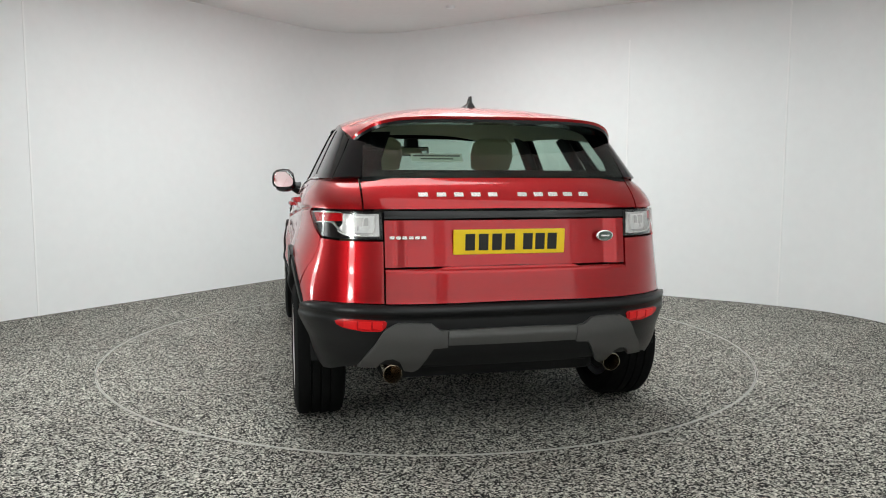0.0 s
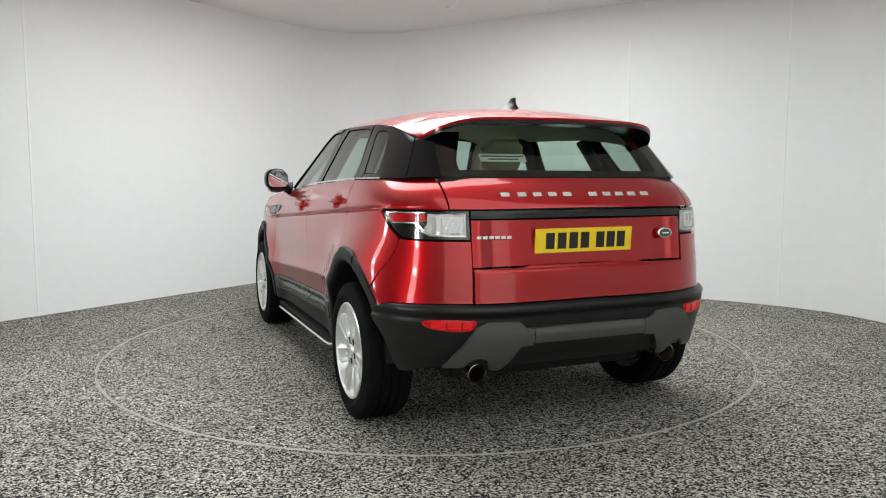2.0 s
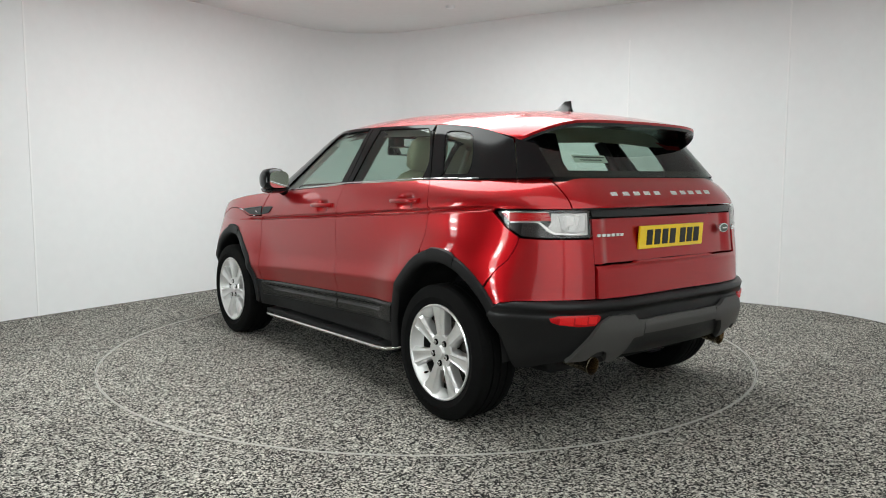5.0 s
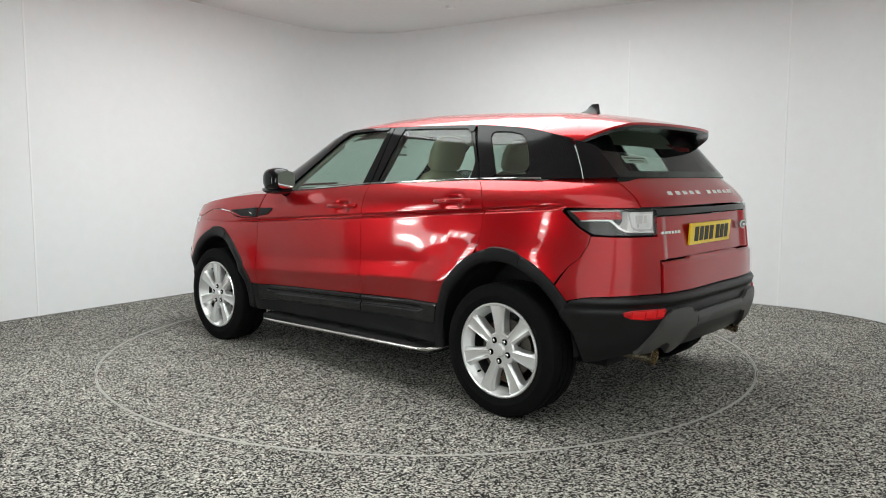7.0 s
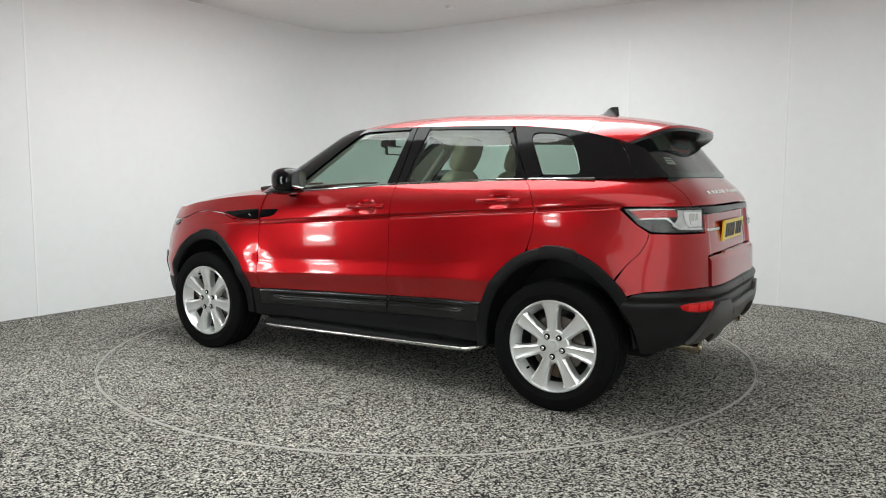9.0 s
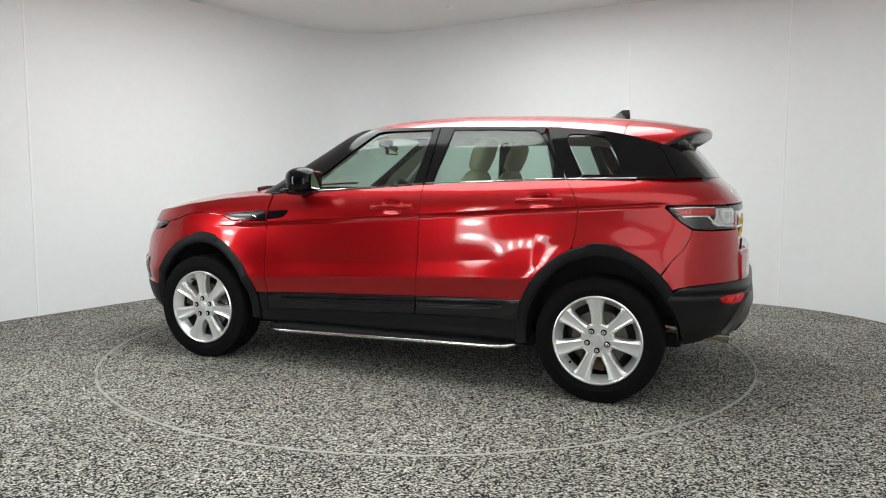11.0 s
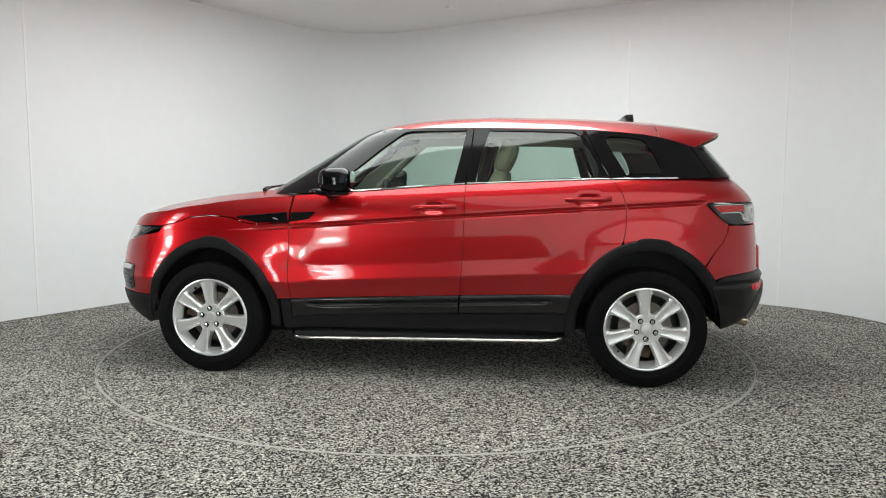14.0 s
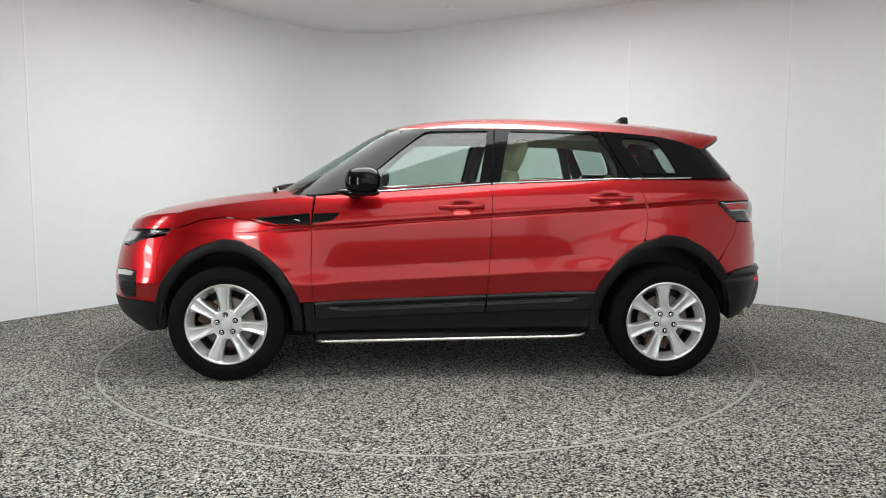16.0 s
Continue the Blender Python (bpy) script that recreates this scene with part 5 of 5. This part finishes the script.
        part("vent_mark", skin_bmesh(mk, "body", mirror=mir, res=0.04, lift=0.009, thick=0.004, gap=0), SILVER, v, "silver mark")
        part("door_vent", skin_bmesh(o2, "body", mirror=mir, res=0.03, lift=0.006, thick=0.016, gap=0.001), GLOSS, car, "gloss black door vent trim", smooth=38)
    # door mirrors
    for s in (1, -1):
        bm = bmesh.new()
        rings = []
        for y, sx, sz, dx, dz in ((0.875, 0.055, 0.035, 0.02, -0.035), (0.888, 0.088, 0.064, 0.01, -0.012), (0.92, 0.108, 0.083, 0.0, 0.0), (0.965, 0.112, 0.086, -0.004, 0.002), (1.01, 0.102, 0.078, -0.010, 0.0), (1.036, 0.072, 0.056, -0.018, -0.002), (1.045, 0.03, 0.024, -0.022, -0.004)):
            ring = []
            for k in range(24):
                a = 2 * math.pi * k / 24
                cx, cz2 = math.copysign(abs(math.cos(a)) ** 0.75, math.cos(a)), math.copysign(abs(math.sin(a)) ** 0.75, math.sin(a))
                x = 0.505 + dx + sx * cx * (1.0 if cx > 0 else 0.86)
                ring.append(bm.verts.new((x, s * y, 1.203 + dz + 0.9 * sz * cz2)))
            rings.append(ring)
        for a, b in zip(rings, rings[1:]):
            for k in range(24):
                bm.faces.new((a[k], a[(k + 1) % 24], b[(k + 1) % 24], b[k]))
        bm.faces.new(rings[0])
        bm.faces.new(rings[-1])
        bmesh.ops.recalc_face_normals(bm, faces=bm.faces)
        mi = part("door_mirror", bm, GLOSS, car, "gloss black door mirror", smooth=50)
        bm = bmesh.new()
        tube(bm, [(0.56, s * 0.845, 1.135), (0.555, s * 0.88, 1.145), (0.545, s * 0.90, 1.165)], [0.05, 0.038, 0.034], 12)
        part("mirror_arm", bm, GLOSS, mi, smooth=60)
        bm = bmesh.new()
        rings = []
        for x, w, h in ((0.665, 0.012, 0.006), (0.64, 0.035, 0.016), (0.59, 0.055, 0.024), (0.52, 0.064, 0.026), (0.44, 0.060, 0.020), (0.412, 0.05, 0.010)):
            rings.append([bm.verts.new((x, s * (0.955 + w * math.cos(2 * math.pi * k / 16)), 1.132 + 0.10 * max(0, x - 0.60) + h * math.sin(2 * math.pi * k / 16))) for k in range(16)])
        for a, b in zip(rings, rings[1:]):
            for k in range(16):
                bm.faces.new((a[k], a[(k + 1) % 16], b[(k + 1) % 16], b[k]))
        bm.faces.new(rings[0])
        bm.faces.new(rings[-1][::-1])
        bmesh.ops.recalc_face_normals(bm, faces=bm.faces)
        part("mirror_base", bm, GLOSS, mi, "gloss black mirror foot", smooth=50)
        bm = bmesh.new()
        vs = []
        for k in range(24):
            a = 2 * math.pi * k / 24
            out, up = 0.070 * math.copysign(abs(math.cos(a)) ** 0.6, math.cos(a)), 0.056 * math.copysign(abs(math.sin(a)) ** 0.6, math.sin(a))
            vs.append(bm.verts.new((0.402 - 0.05 * out - 0.04 * up, s * (0.962 + out), 1.203 + up)))
        bm.faces.new(vs)
        bmesh.ops.recalc_face_normals(bm, faces=bm.faces)
        part("mirror_glass", bm, MIRROR, mi, "mirror glass")
    # door handles
    for x0, x1, z in HANDLES:
        for s in (1, -1):
            bm = bmesh.new()
            rows = []
            for t in np.linspace(0, 1, 15):
                x = x0 + (x1 - x0) * t
                y = float(skin_y(x, z, "body")) + 0.006 + 0.030 * math.sin(math.pi * min(1, max(0, t * 1.0))) ** 0.45
                h = 0.0105 + 0.003 * (1 - t)
                r = [bm.verts.new((x, s * (y + dy), z + (0.008 * (t - 0.5)) * -1 + dz)) for dy, dz in ((-0.012, h * 0.9), (0.0, h), (0.006, h * 0.4), (0.006, -h * 0.4), (0.0, -h), (-0.012, -h * 0.9))]
                rows.append(r)
            for a, b in zip(rows, rows[1:]):
                for k in range(6):
                    bm.faces.new((a[k], a[(k + 1) % 6], b[(k + 1) % 6], b[k]))
            bm.faces.new(rows[0])
            bm.faces.new(rows[-1][::-1])
            bmesh.ops.recalc_face_normals(bm, faces=bm.faces)
            part("door_handle", bm, RED, car, "metallic red door handle", smooth=50)


build_nose()


# ---------------------------------------------------------------- wheels
def build_wheel(s, x):
    """A wheel in its own space, the outer face towards +z, then set on the hub."""
    m = Matrix.Translation((x, s * 0.938, 0.3455)) @ Matrix.Rotation(radians(-90 * s), 4, "X") @ Matrix.Rotation(radians((-85 if x > 0 else 17) * s), 4, "Z")
    R = 0.243
    bm = bmesh.new()
    lathe(bm, [(R, -0.20), (R - 0.004, -0.03), (R + 0.001, -0.004), (R + 0.002, 0.004), (R - 0.005, 0.008), (R - 0.011, 0.005), (R - 0.015, -0.004), (R - 0.024, -0.022), (R - 0.040, -0.048), (R - 0.043, -0.056)], 72, m=m)
    wheel = part("wheel", bm, ALLOY, car, "silver seven-spoke alloy wheel", smooth=35)
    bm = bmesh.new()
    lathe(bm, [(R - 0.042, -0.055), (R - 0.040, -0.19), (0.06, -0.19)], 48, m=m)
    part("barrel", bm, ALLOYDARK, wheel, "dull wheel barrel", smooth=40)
    for k in range(7):
        bm = bmesh.new()
        rot = m @ Matrix.Rotation(2 * math.pi * k / 7, 4, "Z")
        rows = []
        for r, w, z in ((0.060, 0.027, -0.012), (0.082, 0.034, -0.010), (0.096, 0.0295, -0.008), (0.13, 0.0310, -0.006), (0.17, 0.0365, -0.003), (0.198, 0.0425, -0.001), (0.212, 0.051, 0.000), (0.224, 0.062, 0.001), (0.2365, 0.072, 0.002)):
            c = 0.0115 + 0.12 * (r - 0.06)
            flank = 0.010 + 0.05 * max(0.0, r - 0.15)
            rows.append([bm.verts.new(rot @ Vector((r, y, zz))) for y, zz in ((-w, z - 0.060), (-w, z - flank - 0.006), (-w * 0.95, z - flank), (-c - 0.005, z - 0.005), (-c, z), (-c * 0.6, z - 0.0035), (c * 0.6, z - 0.0035), (c, z), (c + 0.005, z - 0.005), (w * 0.95, z - flank), (w, z - flank - 0.006), (w, z - 0.060))])
        for a, b in zip(rows, rows[1:]):
            for i in range(11):
                bm.faces.new((a[i], a[i + 1], b[i + 1], b[i]))
        bmesh.ops.recalc_face_normals(bm, faces=bm.faces)
        part("spoke", bm, ALLOY, wheel, smooth=25)
    # valve on the rim
    bm = bmesh.new()
    lathe(bm, [(0.006, -0.02), (0.006, 0.012), (0.0045, 0.018), (0.0001, 0.018)], 10, m=m @ Matrix.Rotation(math.pi / 7, 4, "Z") @ Matrix.Translation((0.208, 0, -0.045)))
    part("valve", bm, TYRE, wheel, "black valve cap", smooth=40)
    bm = bmesh.new()
    lathe(bm, [(0.093, -0.05), (0.092, -0.018), (0.085, -0.012), (0.060, -0.012), (0.036, -0.012), (0.034, -0.006), (0.030, 0.0), (0.0001, 0.002)], 48, m=m)
    part("centre_cap", bm, ALLOY, wheel, smooth=35)
    for k in range(5):
        bm = bmesh.new()
        a = 2 * math.pi * k / 5
        q = m @ Matrix.Translation((0.057 * math.cos(a), 0.057 * math.sin(a), -0.012))
        # flat black disc paints the shade of the hollow round each nut
        lathe(bm, [(0.0165, -0.001), (0.0165, 0.0025), (0.0001, 0.0025)], 16, m=q)
        part("nut_recess_shade", bm, GLOSS, wheel, "black disc for the shade in a nut recess")
        bm = bmesh.new()
        lathe(bm, [(0.0105, 0.0), (0.0105, 0.010), (0.007, 0.014), (0.0001, 0.014)], 6, m=q)
        part("wheel_nut", bm, CHROME, wheel, "steel wheel nut")
    bm = bmesh.new()
    lathe(bm, [(0.07, -0.075), (0.155, -0.075), (0.155, -0.10), (0.07, -0.10)], 40, m=m)
    part("brake_disc", bm, DISC, wheel, "worn brake disc", smooth=35)
    bm = bmesh.new()
    box(bm, 0.095, 0.175, -0.07, 0.07, -0.115, -0.055, m @ Matrix.Rotation(radians(60), 4, "Z"), bevel=0.012)
    part("brake_caliper", bm, RUST, wheel, "rusty brake caliper")
    # tyre
    bm = bmesh.new()
    T = 0.346
    prof = [(R - 0.002, -0.205), (R + 0.02, -0.225), (0.30, -0.232), (0.331, -0.222), (0.343, -0.20), (T, -0.175)]
    for c in (-0.155, -0.11, -0.065):
        prof += [(T, c - 0.005), (T - 0.008, c - 0.004), (T - 0.008, c + 0.004), (T, c + 0.005)]
    prof += [(T, -0.03), (0.3445, -0.013), (0.338, -0.003), (0.329, 0.001), (0.324, 0.003), (0.319, 0.004), (0.30, 0.011), (0.285, 0.012), (0.283, 0.0135), (0.278, 0.0135), (0.276, 0.012), (0.262, 0.008), (R + 0.006, 0.004), (R + 0.001, -0.004), (R - 0.004, -0.02)]
    lathe(bm, prof, 96, m=m)
    part("tyre", bm, TYRE, wheel, "black rubber tyre", smooth=30)


for sx in (AXLE, -AXLE):
    for ss in (1, -1):
        build_wheel(ss, sx)


# ---------------------------------------------------------------- underside and inside
def build_inside():
    bm = bmesh.new()
    box(bm, -1.74, 1.85, -0.55, 0.55, 0.25, 0.44, bevel=0.03)
    box(bm, -0.86, 0.86, -0.80, 0.80, 0.26, 0.46, bevel=0.02)
    # lower box added only to block light and deepen the shade below
    box(bm, -0.90, 1.60, -0.60, 0.60, 0.20, 0.30, bevel=0.03)
    part("underbody", bm, UNDER, car, "black underbody")
    for s in (1, -1):
        bm = bmesh.new()
        y0, y1 = sorted((s * 0.80, s * 0.775))
        box(bm, -0.86, 0.86, y0, y1, 0.46, 1.12, bevel=0.006)
        part("door_lining", bm, DARKTRIM, car, "dark door lining")
        bm = bmesh.new()
        y0, y1 = sorted((s * 0.56, s * 0.59))
        box(bm, -1.80, -0.86, y0, y1, 0.44, 1.02, bevel=0.006)
        part("load_side", bm, DARKTRIM, car)
        bm = bmesh.new()
        y0, y1 = sorted((s * 0.57, s * 0.79))
        box(bm, -1.72, -0.86, y0, y1, 0.98, 1.17, bevel=0.02)
        part("load_trim", bm, DARKTRIM, car, "dark luggage space trim")
    bm = bmesh.new()
    box(bm, -1.80, -1.22, -0.60, 0.60, 1.02, 1.06, bevel=0.01)
    part("parcel_shelf", bm, DARKTRIM, car, "dark parcel shelf")
    # bulkhead under the windscreen and dashboard
    bm = bmesh.new()
    cols = []
    for y in np.linspace(-0.76, 0.76, 25):
        hump = 0.03 * math.exp(-((y + 0.38) / 0.2) ** 2)
        cols.append([bm.verts.new((x, y, z)) for x, z in ((1.00, 0.55), (0.98, 1.075), (0.80, 1.085 + hump), (0.62, 1.075 + hump), (0.56, 1.03), (0.58, 0.85), (0.68, 0.55))])
    for a, b in zip(cols, cols[1:]):
        for i in range(6):
            bm.faces.new((a[i], a[i + 1], b[i + 1], b[i]))
    part("dashboard", bm, DARKTRIM, car, "dark dashboard", smooth=40)
    # steering wheel on the right
    bm = bmesh.new()
    m = Matrix.Translation((0.40, -0.38, 1.02)) @ Matrix.Rotation(radians(-66), 4, "Y")
    rr = [m @ Vector((0.185 * math.cos(2 * math.pi * k / 32), 0.185 * math.sin(2 * math.pi * k / 32), 0)) for k in range(33)]
    tube(bm, rr, 0.017, 10, caps=False)
    for a in (0, 130, 230):
        tube(bm, [m @ Vector((0, 0, -0.02)), m @ Vector((0.18 * math.cos(radians(a)), 0.18 * math.sin(radians(a)), 0))], 0.018, 8)
    lathe(bm, [(0.0001, 0.012), (0.06, 0.008), (0.07, -0.03)], 20, m=m)
    part("steering_wheel", bm, DARKTRIM, car, "dark steering wheel", smooth=50)
    # roof lining
    bm = bmesh.new()
    rows = []
    for x in np.linspace(0.22, -1.50, 14):
        rows.append([bm.verts.new(roof_pt(max(x, -1.40), s) * 1.0 + Vector((x - max(x, -1.40), 0, -0.055 - 0.02 * abs(s) ** 8))) for s in np.linspace(-0.97, 0.97, 17)])
    for a, b in zip(rows, rows[1:]):
        for i in range(16):
            bm.faces.new((a[i], a[i + 1], b[i + 1], b[i]))
    part("headlining", bm, LINER, car, "pale fabric headlining", smooth=60)
    # inner pillar trims
    for s in (1, -1):
        K = "cabin"
        for (x0, z0, x1, z1, w, mat) in ((0.62, 1.14, 0.27, 1.44, 0.022, LINER), (-0.245, 1.18, -0.33, 1.50, 0.040, DARKTRIM), (-1.07, 1.20, -0.99, 1.45, 0.035, DARKTRIM)):
            bm = bmesh.new()
            tube(bm, [(x0 + (x1 - x0) * t, s * (float(skin_y(x0 + (x1 - x0) * t, z0 + (z1 - z0) * t, K)) - 0.062), z0 + (z1 - z0) * t) for t in np.linspace(0, 1, 6)], w, 8)
            part("pillar_trim", bm, mat, car, smooth=60)
    # rear-view mirror with its housing
    bm = bmesh.new()
    m = Matrix.Translation((0.36, 0.0, 1.415)) @ Matrix.Rotation(radians(8), 4, "Z")
    box(bm, -0.012, 0.012, -0.125, 0.125, -0.035, 0.035, m, bevel=0.014)
    box(bm, 0.0, 0.09, -0.05, 0.05, 0.02, 0.10, m, bevel=0.02)
    vm = part("rear_view_mirror", bm, DARKTRIM, car, "black rear-view mirror")
    bm = bmesh.new()
    box(bm, -0.0145, -0.0125, -0.112, 0.112, -0.026, 0.026, m)
    part("mirror_glass", bm, MIRROR, vm)
    # parcel and price sticker bars in the rear window
    bm = bmesh.new()
    m = Matrix.Translation((-1.715, 0.27, 1.318)) @ Matrix.Rotation(radians(40), 4, "Y")
    box(bm, -0.001, 0.001, -0.125, 0.125, -0.024, 0.024, m)
    st = part("window_sticker", bm, PAPER, car, "pale printed window sticker")
    for k, (y0, y1, z0, z1) in enumerate(((-0.115, 0.115, 0.006, 0.013), (-0.08, 0.08, -0.012, -0.006))):
        bm = bmesh.new()
        box(bm, -0.003, -0.001, y0, y1, z0, z1, m)
        part("bar", bm, INK, st)


def seat(x, y, back_tilt=20, drop=0.0):
    m = Matrix.Translation((x, y, 0.0))
    bm = bmesh.new()
    box(bm, -0.26, 0.26, -0.25, 0.25, 0.58, 0.74, m, bevel=0.05)
    s = part("seat", bm, LEATHER, car, "cream leather seat", smooth=40)
    q = m @ Matrix.Translation((-0.22, 0, 0.75 - drop)) @ Matrix.Rotation(radians(-back_tilt), 4, "Y")
    bm = bmesh.new()
    rows = []
    for z, w, d in ((-0.05, 0.22, 0.07), (0.10, 0.25, 0.075), (0.30, 0.25, 0.070), (0.44, 0.225, 0.06), (0.52, 0.17, 0.05), (0.555, 0.10, 0.03)):
        r = []
        for k in range(20):
            a = 2 * math.pi * k / 20
            cx, cy = math.copysign(abs(math.cos(a)) ** 0.6, math.cos(a)), math.copysign(abs(math.sin(a)) ** 0.6, math.sin(a))
            r.append(bm.verts.new(q @ Vector((d * cx - (0.015 if abs(cy) < 0.6 and cx > 0 else 0), w * cy, z))))
        rows.append(r)
    for a, b in zip(rows, rows[1:]):
        for k in range(20):
            bm.faces.new((a[k], a[(k + 1) % 20], b[(k + 1) % 20], b[k]))
    bm.faces.new(rows[-1])
    bmesh.ops.recalc_face_normals(bm, faces=bm.faces)
    part("backrest", bm, LEATHER, s, smooth=50)

    def shell(profile, at):
        bm = bmesh.new()
        rows = []
        for z, w, d in profile:
            r = []
            for k in range(13):
                a = radians(128 + 104 * k / 12)
                cx, cy = math.copysign(abs(math.cos(a)) ** 0.6, math.cos(a)), math.copysign(abs(math.sin(a)) ** 0.6, math.sin(a))
                r.append(bm.verts.new(at @ Vector(((d + 0.006) * cx, (w + 0.003) * cy, z))))
            rows.append(r)
        for a, b in zip(rows, rows[1:]):
            for k in range(12):
                bm.faces.new((a[k], a[k + 1], b[k + 1], b[k]))
        return bm

    # dark shell behind the cream rear seat gives it the shade of backlight
    if x < -0.5:
        part("seat_back_shade", shell(((-0.05, 0.22, 0.07), (0.10, 0.25, 0.075), (0.30, 0.25, 0.070), (0.44, 0.225, 0.06), (0.52, 0.17, 0.05), (0.553, 0.10, 0.03)), q), DARKTRIM, s, "dark shell for the backlit shade on the seat back", smooth=60)
    bm = bmesh.new()
    h = q @ Matrix.Translation((0.02, 0, 0.655 - 0.6 * drop))
    rows = []
    for z, w, d in ((-0.105, 0.10, 0.030), (-0.085, 0.130, 0.045), (0.0, 0.142, 0.052), (0.075, 0.130, 0.045), (0.105, 0.095, 0.03)):
        r = []
        for k in range(20):
            a = 2 * math.pi * k / 20
            cx, cy = math.copysign(abs(math.cos(a)) ** 0.6, math.cos(a)), math.copysign(abs(math.sin(a)) ** 0.6, math.sin(a))
            r.append(bm.verts.new(h @ Vector((d * cx, w * cy, z))))
        rows.append(r)
    for a, b in zip(rows, rows[1:]):
        for k in range(20):
            bm.faces.new((a[k], a[(k + 1) % 20], b[(k + 1) % 20], b[k]))
    bm.faces.new(rows[-1])
    bm.faces.new(rows[0][::-1])
    for yy in (-0.05, 0.05):
        tube(bm, [q @ Vector((0.01, yy, 0.52)), q @ Vector((0.01, yy, 0.60))], 0.007, 6)
    bmesh.ops.recalc_face_normals(bm, faces=bm.faces)
    part("headrest", bm, LEATHER, s, smooth=50)
    # the headrest's backlit shade is likewise a dark shell
    if x < -0.5:
        part("headrest_shade", shell(((-0.105, 0.10, 0.030), (-0.085, 0.130, 0.045), (0.0, 0.142, 0.052), (0.075, 0.130, 0.045), (0.104, 0.095, 0.03)), h), DARKTRIM, s, "dark shell for the backlit shade on the headrest", smooth=60)


build_inside()
for sx, sy, st, sd in ((-0.03, 0.37, 22, 0.0), (-0.03, -0.37, 22, 0.0), (-0.86, 0.28, 22, 0.15), (-0.86, -0.28, 22, 0.15)):
    seat(sx, sy, st, sd)


# ---------------------------------------------------------------- what moves
def motions():
    spin, ride = [], []
    for t, a in TURN:
        q = Matrix.Rotation(radians(a), 4, "Z")
        spin.append((t, q))
        ride.append((t, Matrix.Translation(q @ CAR_OFFSET) @ q))
    walk(turntable, spin)
    walk(car, ride)


motions()
